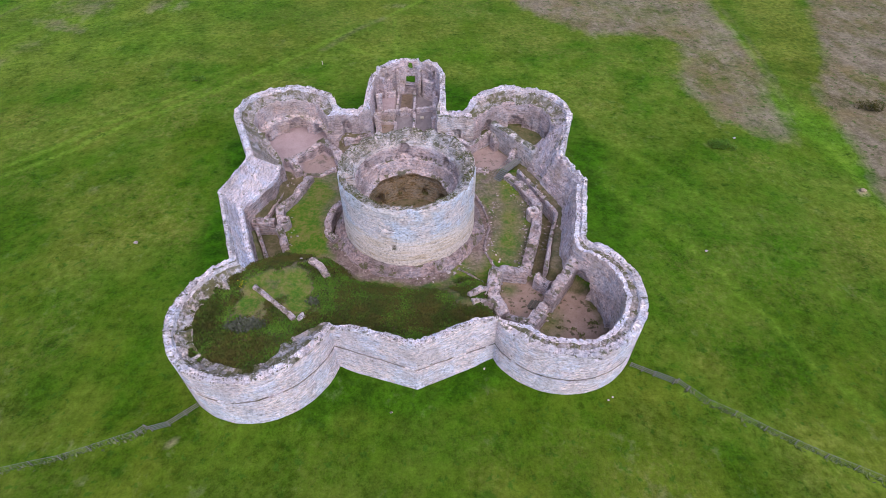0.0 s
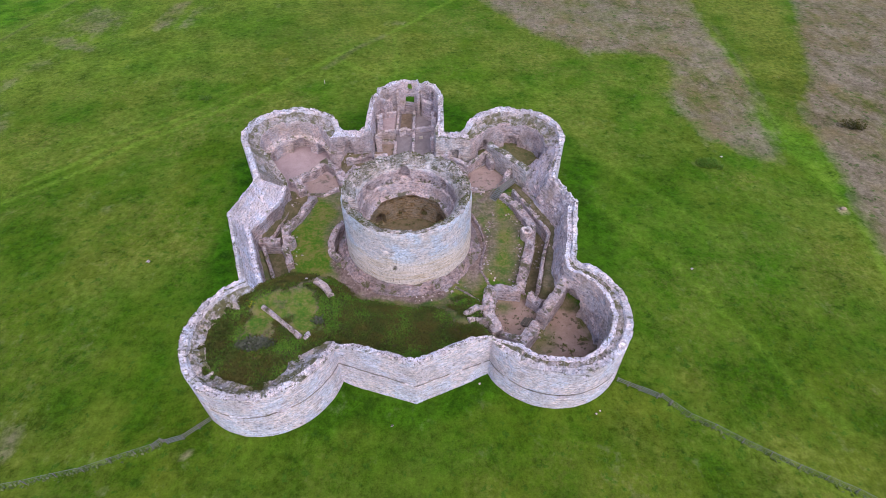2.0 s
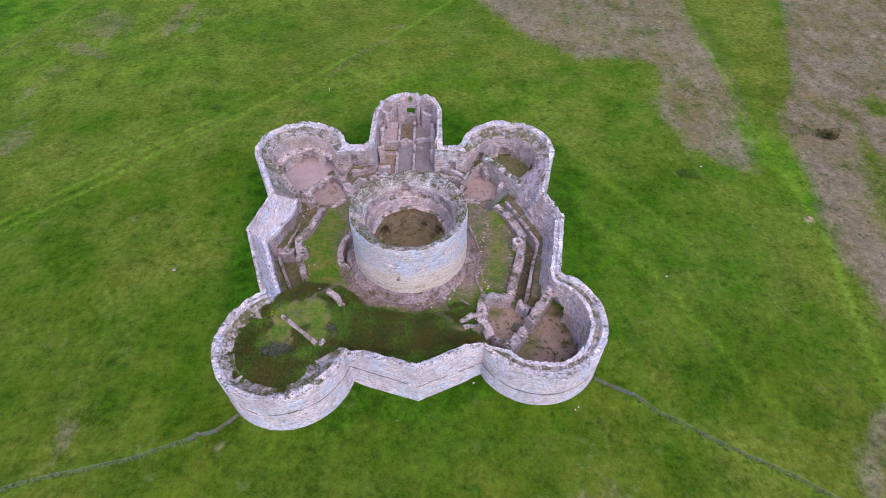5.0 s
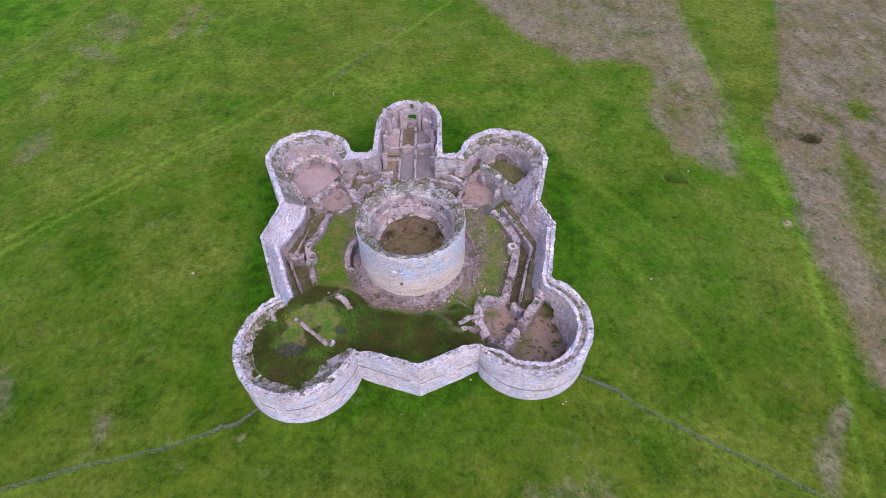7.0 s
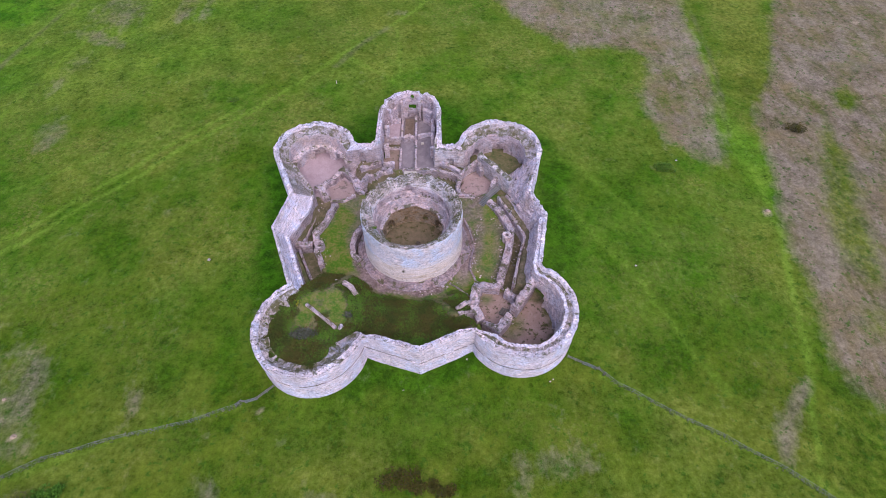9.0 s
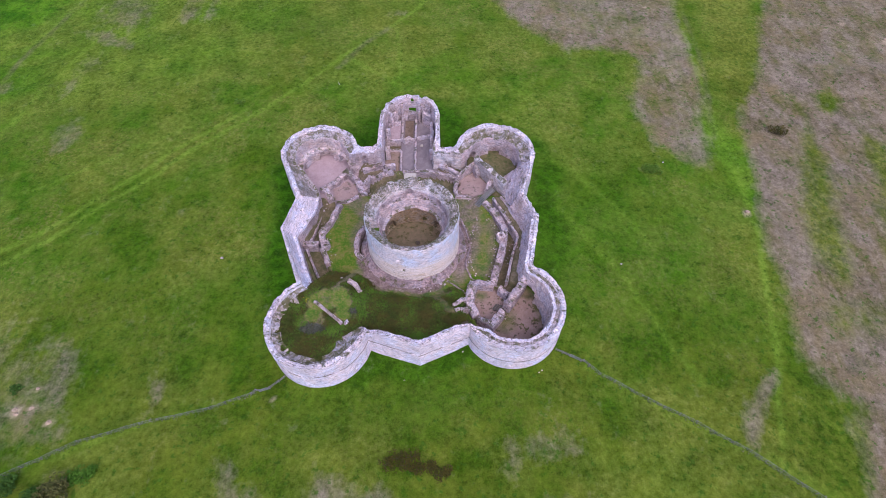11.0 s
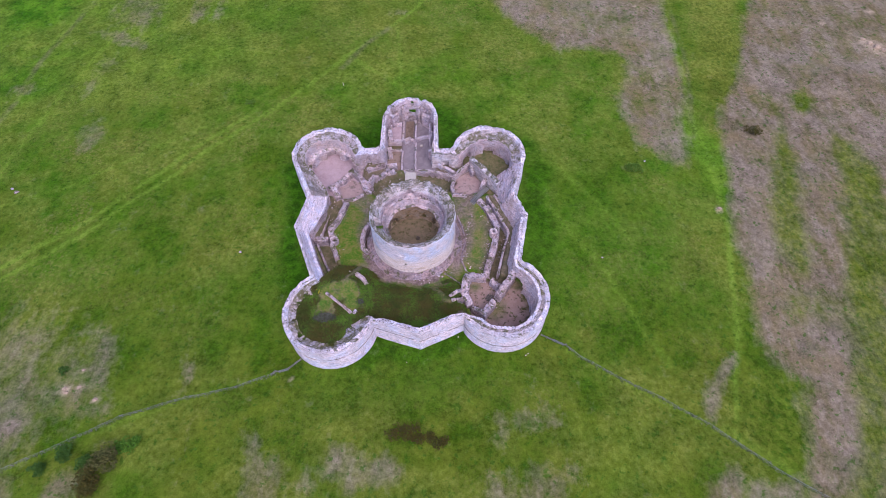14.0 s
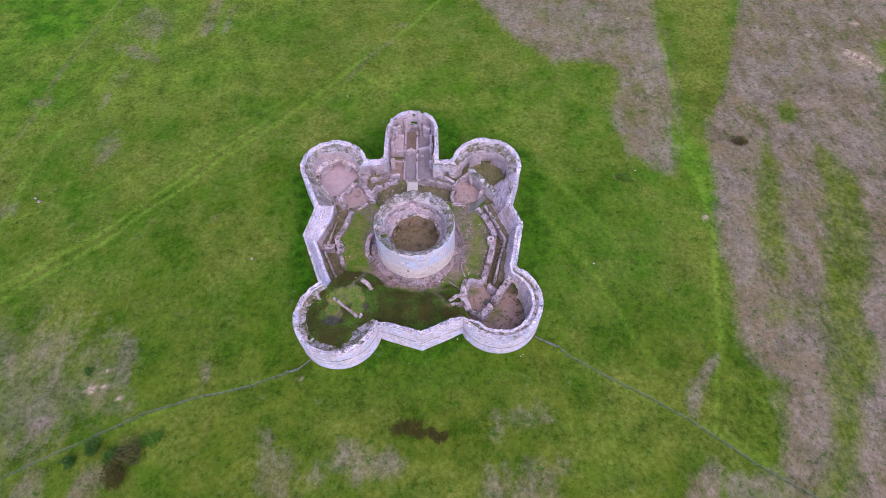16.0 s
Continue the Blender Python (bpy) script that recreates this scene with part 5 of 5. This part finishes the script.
weeds = [(x + random.gauss(0, 0.4), y + random.gauss(0, 0.4), z) for x, y, z in feet[::2] if noise.noise(Vector((x * 0.4, y * 0.4, 77))) > -0.05]
for x, y, r, n in ((14.3, 40.8, 1.4, 16), (15.8, 39.9, 0.3, 6), (17.6, 39.4, 0.25, 5), (18.6, 38.6, 0.3, 6), (20.6, 40.6, 0.6, 16), (20.9, 43.0, 0.5, 14), (19.6, 37.0, 0.5, 14)):
    for _ in range(n):
        wx, wy = x + random.gauss(0, r * 0.6), y + random.gauss(0, r * 0.6)
        weeds.append((wx, wy, court_z(wx, wy)))
ob = sprigs("foot_weeds", weeds, LEAF_WALL, None, 0.28, 5)
tagged(ob, "olive weeds along the ruined wall feet", "weeds", kind="stuff")


def drum(name, x, y, r, hole, z0, z1, material, label):
    """A stump of a round turret, hollow at its top."""
    verts, faces, n = [], [], 28
    prof = [(r * 1.05, z0), (r, z0 + 0.6), (r, (z0 + z1) / 2), (r * 0.98, z1 - 0.15), (r * 0.88, z1), (hole + 0.12, z1), (hole, z1 - 0.12), (hole * 0.9, z1 - 0.8), (0.02, z1 - 0.85)]
    for i in range(n):
        a = 2 * math.pi * i / n
        for rr, z in prof:
            p = Vector((x + rr * math.cos(a), y + rr * math.sin(a), z))
            verts.append(tuple(p + rough(p, 0.18)))
    m = len(prof)
    for i in range(n):
        a, b = i * m, (i + 1) % n * m
        faces += [[a + j, b + j, b + j + 1, a + j + 1] for j in range(m - 1)]
    return tagged(mesh_object(name, verts, faces, material), label, "turret stump")


drum("turret_stump", -24.8, 58.2, 1.05, 0.55, 0.1, 3.5, STONE_LOW, "round hollow stump of a stair turret")
drum("turret_stump", 14.5, 60.4, 1.0, 0.45, 0.1, 3.8, STONE_PINK, "pale round stump of a stair turret")

# gatehouse partitions
for pts, w, z, label, seed in (
    ([(-9.25, 82.0), (-9.3, 88.5)], 0.5, 2.7, "low partition wall in the gatehouse", 41), ([(-9.35, 92.6), (-9.4, 100.6)], 0.5, 2.8, "low partition wall in the gatehouse", 42),
    ([(-5.6, 82.0), (-5.7, 91.8)], 0.5, 2.6, "low partition wall in the gatehouse", 43), ([(-5.8, 92.8), (-5.9, 100.6)], 0.5, 2.8, "low partition wall in the gatehouse", 44),
    ([(-13.6, 92.2), (-9.6, 92.2)], 0.6, 3.2, "thin wall between two gatehouse rooms", 45), ([(-13.4, 89.4), (-9.6, 89.3)], 0.5, 2.4, "thin wall between two gatehouse rooms", 46),
    ([(-5.4, 93.2), (-3.6, 94.0), (-1.2, 94.4)], 0.6, 2.8, "broken cross wall in the gatehouse", 47), ([(-8.9, 92.0), (-7.4, 93.0), (-6.1, 92.0)], 0.9, 3.1, "pinkish rubble of a fallen gate arch", 48),
    ([(-12.9, 97.6), (-9.8, 98.0)], 0.7, 4.2, "broken wall at the back of the gatehouse", 49), ([(-13.0, 97.0), (-12.9, 92.6)], 0.6, 4.4, "broken side wall of a gatehouse room", 50),
    ([(-1.6, 90.5), (-1.7, 97.5)], 0.7, 4.6, "broken side wall of a gatehouse room", 51), ([(-0.6, 84.2), (1.8, 82.4)], 1.3, 3.4, "tumbled wall end beside the gatehouse", 52),
    ([(2.0, 82.6), (5.2, 80.4)], 0.8, 3.0, "low wall running from gatehouse to room", 53), ([(-13.2, 82.8), (-10.6, 83.0)], 1.0, 3.2, "tumbled wall end beside the gatehouse", 54),
    ([(-13.3, 92.4), (-12.2, 92.4)], 0.7, 6.4, "ragged pier against the gatehouse wall", 57), ([(-12.8, 98.0), (-11.9, 97.2)], 0.7, 7.4, "ragged pier against the gatehouse wall", 58), ([(-9.6, 101.4), (-9.4, 100.2)], 0.6, 7.6, "ragged pier against the gatehouse wall", 59), ([(-4.7, 101.4), (-4.9, 100.2)], 0.6, 7.6, "ragged pier against the gatehouse wall", 60), ([(-0.9, 92.4), (-2.0, 92.4)], 0.7, 6.0, "ragged pier against the gatehouse wall", 61), ([(-13.2, 86.6), (-12.0, 86.8)], 0.8, 5.6, "ragged pier against the gatehouse wall", 62), ([(-0.9, 86.6), (-2.0, 86.4)], 0.8, 5.0, "ragged pier against the gatehouse wall", 63),
    ([(-3.9, 99.9), (-1.9, 98.3)], 0.8, 6.0, "ragged buttress inside the gatehouse", 55), ([(-10.9, 100.0), (-12.6, 98.2)], 0.8, 6.2, "ragged buttress inside the gatehouse", 56),
):
    ruin("partition_wall", pts, w, 1.0, z, label, STONE_GATE, seed=seed, ragged=0.25, loose=0.3)


def slab(name, x0, x1, y0, y1, z0, z1, material, label, category):
    b = bmesh.new()
    bmesh.ops.create_cube(b, size=1)
    for v in b.verts:
        v.co = Vector(((x0 + x1) / 2 + v.co.x * (x1 - x0), (y0 + y1) / 2 + v.co.y * (y1 - y0), (z0 + z1) / 2 + v.co.z * (z1 - z0)))
    bmesh.ops.bevel(b, geom=b.edges[:], offset=0.05, segments=2, affect="EDGES")
    bmesh.ops.subdivide_edges(b, edges=[e for e in b.edges if e.calc_length() > 0.6], cuts=3)
    for v in b.verts:
        v.co += rough(v.co, 0.05)
    return tagged(part(name, b, material), label, category)


slab("bridge_slab", -8.2, -5.2, 77.0, 80.4, 2.45, 2.85, SLAB, "pale concrete bridge slab over the ring passage", "bridge")
slab("stone_block", -4.5, -3.8, 90.8, 91.3, 1.8, 2.3, SLAB, "white squared stone block on gatehouse paving", "stone block")
slab("stone_block", -18.3, -16.9, 73.4, 74.4, 1.9, 2.7, STONE_IN, "large pale squared block in the courtyard", "stone block")
slab("stone_block", -13.6, -11.8, 81.2, 82.0, 1.7, 2.6, STONE_IN, "long pale squared block in the courtyard", "stone block")


# ---- carpentry and steel ----
def bar(b, p, q, w, h):
    """A squared bar from p to q in a bmesh."""
    p, q = Vector(p), Vector(q)
    turn = (q - p).to_track_quat("X", "Z").to_matrix().to_4x4()
    bmesh.ops.create_cube(b, size=1, matrix=Matrix.Translation((p + q) / 2) @ turn @ Matrix.Diagonal(((q - p).length, w, h, 1)))


def single(p, q, w, h, name, material, parent):
    b = bmesh.new()
    bar(b, p, q, w, h)
    return part(name, b, material, parent)


DARK_TIMBER = plain("dark_timber", (0.058, 0.048, 0.042), (0.122, 0.109, 0.099), 6.0)
stair = thing("steel_stair", (9.5, 70.2, 1.9), "grey galvanised steel stair and walkway with handrails", "stair")
dirx, diry = (13.6 - 9.5) / 6.0, (74.6 - 70.2) / 6.0
px_, py_ = -diry, dirx


def on_stair(s, side, z):
    return (dirx * s + px_ * side, diry * s + py_ * side, z)


for side in (-0.65, 0.65):
    single(on_stair(0, side, 0.05), on_stair(2.2, side, 1.25), 0.06, 0.22, "stringer", STEEL, stair)
    single(on_stair(2.2, side, 1.25), on_stair(6.2, side, 1.25), 0.06, 0.2, "beam", STEEL, stair)
    single(on_stair(0, side, 1.0), on_stair(2.2, side, 2.2), 0.06, 0.06, "handrail", STEEL, stair)
    single(on_stair(2.2, side, 2.2), on_stair(6.2, side, 2.2), 0.06, 0.06, "handrail", STEEL, stair)
    for s in (0.1, 2.2, 3.5, 4.8, 6.1):
        z = min(1.25, 0.05 + s * 0.55)
        single(on_stair(s, side, z - (0.2 if s > 0.2 else 0)), on_stair(s, side, z + 0.95), 0.05, 0.05, "baluster", STEEL, stair)
for k in range(7):
    single(on_stair(0.2 + k * 0.3, -0.62, 0.17 + k * 0.17), on_stair(0.2 + k * 0.3, 0.62, 0.17 + k * 0.17), 0.24, 0.04, "tread", STEEL, stair)
for k in range(14):
    single(on_stair(2.35 + k * 0.285, -0.62, 1.3), on_stair(2.35 + k * 0.285, 0.62, 1.3), 0.26, 0.04, "deck_board", TIMBER, stair)

step_box = thing("timber_steps", (13.2, 42.9, 0.8), "dark weathered timber steps through a gap in the wall", "steps")
for k, (dx, dy, z) in enumerate(((-0.9, 0.5, 0.5), (-0.45, 0.2, 0.75), (0.0, -0.1, 0.95), (0.5, -0.45, 0.7), (0.95, -0.8, 0.4))):
    single((dx - 0.45, dy - 0.65, z), (dx + 0.45, dy + 0.65, z), 0.42, 0.06, "tread", DARK_TIMBER, step_box)
for s in (-1, 1):
    single((-1.1 + 0.45 * s, 0.6 + 0.65 * s, 0.05), (0.0 + 0.45 * s, -0.1 + 0.65 * s, 0.92), 0.06, 0.2, "stringer", DARK_TIMBER, step_box)
    single((0.0 + 0.45 * s, -0.1 + 0.65 * s, 0.92), (1.15 + 0.45 * s, -0.95 + 0.65 * s, 0.05), 0.06, 0.2, "stringer", DARK_TIMBER, step_box)




def rail_fence(pts, label):
    """Post-and-rail timber fence of three rails."""
    f = thing("rail_fence", (*pts[0], 0.0), label, "fence")
    o = Vector((*pts[0], 0))
    line = resample(pts, 1.6)
    for x, y in line:
        single(Vector((x, y, -0.2)) - o, Vector((x, y, 1.1)) - o, 0.12, 0.12, "post", TIMBER, f)
    for a, b in zip(line, line[1:]):
        for z in (0.35, 0.68, 1.0):
            single(Vector((*a, z)) - o, Vector((*b, z)) - o, 0.045, 0.09, "rail", TIMBER, f)
    return f


def steel_gate(a, b):
    g = thing("field_gate", (*a, 0.0), "grey galvanised steel field gate with mesh infill", "gate")
    d = Vector((b[0] - a[0], b[1] - a[1], 0))
    for z in (0.2, 0.5, 0.8, 1.15):
        single(Vector((0, 0, z)), d + Vector((0, 0, z)), 0.06, 0.06, "rail", STEEL, g)
    for k in range(9):
        single(d * (k / 8) + Vector((0, 0, 0.15)), d * (k / 8) + Vector((0, 0, 1.18)), 0.05 if k in (0, 8) else 0.025, 0.04, "upright", STEEL, g)
    return g


def wire_fence(pts, label):
    """Post-and-wire fence with rank grass along its foot."""
    f = thing("wire_fence", (*pts[0], 0.0), label, "fence")
    o = Vector((*pts[0], 0))
    line = resample(pts, 2.9)
    line = [(x + random.uniform(-0.1, 0.1), y + random.uniform(-0.1, 0.1)) for x, y in line]
    for x, y in line:
        single(Vector((x, y, -0.2)) - o, Vector((x + random.uniform(-0.08, 0.08), y + random.uniform(-0.08, 0.08), 1.1)) - o, 0.08, 0.08, "post", TIMBER, f)
    for z, w in ((0.12, 0.012), (0.4, 0.012), (0.7, 0.012), (0.95, 0.012), (1.1, 0.025)):
        b = bmesh.new()
        for p, q in zip(line, line[1:]):
            bar(b, Vector((*p, z)) - o, Vector((*q, z)) - o, w, w)
        part("wire", b, STEEL, f)
    return f


LEFT_FENCE = [(-34.2, 25.4), (-42, 22.4), (-54, 19.6), (-64, 16.4), (-72, 12.2), (-90, 3.0), (-112, -9)]
RIGHT_FENCE = [(30.2, 30.9), (32, 29.2), (40, 24.2), (48, 19.8), (56, 14.8), (67, 6.2), (77, -0.2), (98, -14)]
rail_fence([(-28.6, 28.9), (-31.6, 26.3)], "weathered grey timber post-and-rail fence against the wall")
steel_gate((-31.7, 26.2), (-33.3, 25.7))
rail_fence([(-33.4, 25.7), (-34.1, 25.9), (-34.9, 25.1)], "weathered grey timber post-and-rail fence end")
rail_fence([(24.0, 34.2), (26.6, 32.9)], "weathered grey timber post-and-rail fence against the wall")
steel_gate((26.7, 32.85), (28.6, 31.9))
rail_fence([(28.7, 31.8), (29.2, 31.9), (30.1, 30.9)], "weathered grey timber post-and-rail fence end")
wire_fence(LEFT_FENCE, "long post-and-wire fence across the pasture")
wire_fence(RIGHT_FENCE, "long post-and-wire fence across the pasture")
LEAF_STRAW = leafy("straw_grass", (0.058, 0.09, 0.019), (0.09, 0.115, 0.045), (0.141, 0.154, 0.083))
for pts in (LEFT_FENCE, RIGHT_FENCE):
    spots = [(x + random.gauss(0, 0.16), y + random.gauss(0, 0.16), 0) for x, y in resample(pts, 0.3)]
    ob = sprigs("fence_grass", spots, LEAF_STRAW, None, 0.4, 3, 0.6)
    tagged(ob, "pale rank grass along the fence foot", "grass", kind="stuff")


# ---- scrub, bushes, loose rocks ----
fill_spots, lawn_spots = [], []
pick = np.argwhere(keepin & (layers["scrub"] > 0.4))
for i, j in pick[np.random.choice(len(pick), 26000)]:
    fill_spots.append((CX[i, j] + random.uniform(-0.2, 0.2), CY[i, j] + random.uniform(-0.2, 0.2), CZ[i, j] - 0.03))
def in_green(p):
    edge = max(0.0, 1 - abs(p[1] - 34.5 - 0.1 * p[0]) / 3) if -12 < p[0] < 5 else 0.0
    edge = max(edge, 1 - math.hypot(p[0] + 16, p[1] - 42) / 5, 1 - abs(p[1] - 45.6) / 1.6 if -14 < p[0] < 4 else 0.0, 0.9 - abs(math.hypot(p[0] + 22, p[1] - 39) - 4.6) / 2)
    return random.random() < 0.2 + 0.9 * edge + 1.15 * noise.noise(Vector((p[0] * 0.3, p[1] * 0.3, 4)))
green = [in_green(p) for p in fill_spots]
ob = sprigs("bramble_scrub", [p for p, g in zip(fill_spots, green) if not g], LEAF_DARK, None, 0.25, 5)
tagged(ob, "low brown-green bramble scrub on the earth fill", "scrub", kind="stuff")
ob = sprigs("rank_grass", [p for p, g in zip(fill_spots, green) if g], LEAF_GREEN, None, 0.2, 5)
tagged(ob, "dark green rank grass on the earth fill", "grass", kind="stuff")
for i, j in np.argwhere(keepin & (lawn > 0.3))[::3]:
    lawn_spots.append((CX[i, j] + random.uniform(-0.3, 0.3), CY[i, j] + random.uniform(-0.3, 0.3), CZ[i, j] - 0.02))
lawn_spots = [p for p in lawn_spots if noise.noise(Vector((p[0] * 0.6, p[1] * 0.6, 8))) + 0.25 * random.random() > 0.05]
tagged(sprigs("rank_grass", lawn_spots, LEAF_GREEN, None, 0.2, 4), "tufts of green grass on the raised lawn", "grass", kind="stuff")
for place, rx, ry, n in (((-23.4, 35.4), 2.3, 0.9, 150), ((-16.2, 39.5), 0.6, 0.5, 22)):
    spots = []
    for _ in range(n):
        a, r = random.uniform(0, 6.3), math.sqrt(random.random())
        x, y = place[0] + rx * r * math.cos(a), place[1] + ry * r * math.sin(a)
        spots.append((x, y, court_z(x, y) + 0.1))
    tagged(sprigs("dead_scrub", spots, LEAF_GREY, None, 0.36, 6), "patch of grey leafless scrub in the brambles", "scrub", kind="stuff")
flower = leafy("yellow_flowers", (0.32, 0.269, 0.013), (0.384, 0.32, 0.019), (0.288, 0.256, 0.032))
spots = [(-25.3 + random.gauss(0, 0.25), 41.3 + random.gauss(0, 0.25), court_z(-25.3, 41.3) + random.uniform(0.3, 0.55)) for _ in range(9)]
tagged(sprigs("flowering_gorse", spots, flower, None, 0.16, 4), "small yellow flowering gorse in the scrub", "shrub")


def bush(x, y, rx, ry, rz, leaf, label, leaves=900, size=0.3):
    """A low bush: forked stems and a ragged crown of leaf sprigs."""
    t = thing("bush", (x, y, 0.0), label, "bush", "bushes in the pasture")
    b = bmesh.new()
    for k in range(6):
        a = k * 1.05 + random.random()
        tip = Vector((math.cos(a) * rx * 0.55, math.sin(a) * ry * 0.55, rz * 0.75))
        turn = tip.to_track_quat("Z", "Y").to_matrix().to_4x4()
        bmesh.ops.create_cone(b, segments=6, radius1=0.07, radius2=0.02, depth=tip.length, matrix=Matrix.Translation(tip / 2 - Vector((0, 0, 0.1))) @ turn)
    part("stem", b, BARK, t)
    clumps = [(random.uniform(-0.75, 0.75) * rx, random.uniform(-0.75, 0.75) * ry, random.uniform(0.3, 0.95) * rz, random.uniform(0.25, 0.5)) for _ in range(14)]
    spots = []
    while len(spots) < leaves // 4:
        cx, cy, cz, cr = random.choice(clumps)
        if (cx / rx) ** 2 + (cy / ry) ** 2 > 0.8:
            continue
        p = Vector((random.gauss(0, 1), random.gauss(0, 1), random.gauss(0, 0.8))).normalized() * cr * rx
        spots.append((cx + p.x, cy + p.y, max(0.05, cz + p.z * 0.7)))
    sprigs("crown", spots, leaf, t, size, 4, 0.4)
    return t


LEAF_BUSH = leafy("bush_leaves", (0.019, 0.060, 0.006), (0.038, 0.096, 0.011), (0.029, 0.076, 0.010))
LEAF_OLIVE = leafy("olive_leaves", (0.036, 0.050, 0.010), (0.075, 0.080, 0.020), (0.105, 0.090, 0.034))
bush(-72.6, 9.0, 1.7, 1.6, 1.6, LEAF_BUSH, "bright green rounded bush beside the fence", 1600)
bush(-76.8, 6.1, 1.35, 1.3, 1.3, LEAF_BUSH, "dark green small bush beside the fence", 1200)
bush(-64.7, 8.3, 3.0, 2.6, 1.9, LEAF_OLIVE, "brown-green wide bush in the pasture", 3600)
bush(-68.2, 7.4, 1.5, 1.6, 1.2, LEAF_BUSH, "dark green small bush among others in the pasture", 1300)
bush(-66.2, 4.0, 2.6, 2.8, 2.2, LEAF_GORSE, "brown-green rounded gorse bush in the pasture", 3400)
BRIGHT = leafy("bright_leaves", (0.034, 0.105, 0.006), (0.055, 0.145, 0.010), (0.070, 0.160, 0.014))
bush(-60.4, 10.9, 1.9, 1.5, 0.35, BRIGHT, "low bright green bush in the pasture", 1200)
bush(-62.6, 10.2, 1.6, 1.2, 0.3, BRIGHT, "low bright green bush beside a wider one", 800)
bush(92.8, 98.0, 2.9, 2.0, 1.0, LEAF_GORSE, "low dark brown-green bush on the shingle", 1300)
bush(55.2, 84.2, 2.2, 1.3, 0.3, LEAF_GREEN, "flat dark green patch of weeds", 1800)
bush(-57.4, 111.0, 1.6, 1.0, 0.3, LEAF_GREEN, "flat dark green patch of weeds", 500)
bush(-80.0, 25.8, 1.1, 1.0, 0.5, LEAF_BUSH, "small green weed clump on sandy ground", 400)
for x, y, r in ((-8.4, 12.8, 1.7), (-6.6, 13.8, 1.9), (-5.2, 12.6, 1.7), (-4.2, 13.9, 1.8), (-3.0, 11.8, 1.5), (-0.6, 12.1, 1.5), (0.8, 11.0, 1.5), (2.2, 11.6, 1.1)):
    bush(x, y, r, r * 0.7, 0.55, LEAF_GORSE, "low browned patch of heather in the grass", 520, 0.26)


def boulder(x, y, s, material, label):
    b = bmesh.new()
    bmesh.ops.create_icosphere(b, subdivisions=3, radius=s)
    for v in b.verts:
        v.co = Vector((v.co.x * 1.2, v.co.y * 0.9, v.co.z * 0.6)) * (1 + 0.45 * noise.noise(v.co / s * 1.3 + Vector((x, y, 0)))) + Vector((x, y, s * 0.25))
    return tagged(part("boulder", b, material), label, "rock", "loose rocks in the pasture")


SANDY = plain("sandy_rock", (0.24, 0.175, 0.13), (0.34, 0.27, 0.20), 2.0)
for x, y, s in ((-78.4, 22.2, 0.45), (-77.8, 21.4, 0.4), (-75.4, 22.5, 0.38), (-71.1, 19.9, 0.42), (-76.0, 26.3, 0.3), (75.1, 70.2, 0.42), (148.6, 138.4, 1.1), (147.2, 140.6, 0.9), (150.6, 136.6, 0.8), (146.0, 143.0, 0.7)):
    boulder(x, y, s, SANDY, "pale sandy rock lying on the turf")
for x, y, s in ((-48.6, 56.6, 0.27), (-113.4, 75.8, 0.5), (-115.0, 77.0, 0.35), (59.0, 87.0, 0.2), (-6.0, 28.0, 0.14), (20.2, 29.6, 0.13), (20.8, 30.0, 0.11), (5.4, 33.9, 0.16), (6.0, 34.3, 0.14), (41.5, 55.0, 0.18)):
    boulder(x, y, s, STONE_IN, "small white stone lying on the turf")
for x, y, s in ((1.0, 48.6, 0.3), (6.6, 53.2, 0.22), (-19.5, 47.6, 0.2), (2.6, 50.2, 0.15)):
    ob = boulder(x, y, s, STONE_IN, "small white stone on the courtyard path")
    ob.location.z = court_z(x, y)
marker = thing("marker_post", (-29.6, 119.4, 0.0), "short pale timber marker post in the grass", "post")
single((0, 0, -0.2), (0, 0, 0.95), 0.13, 0.13, "shaft", SLAB, marker)
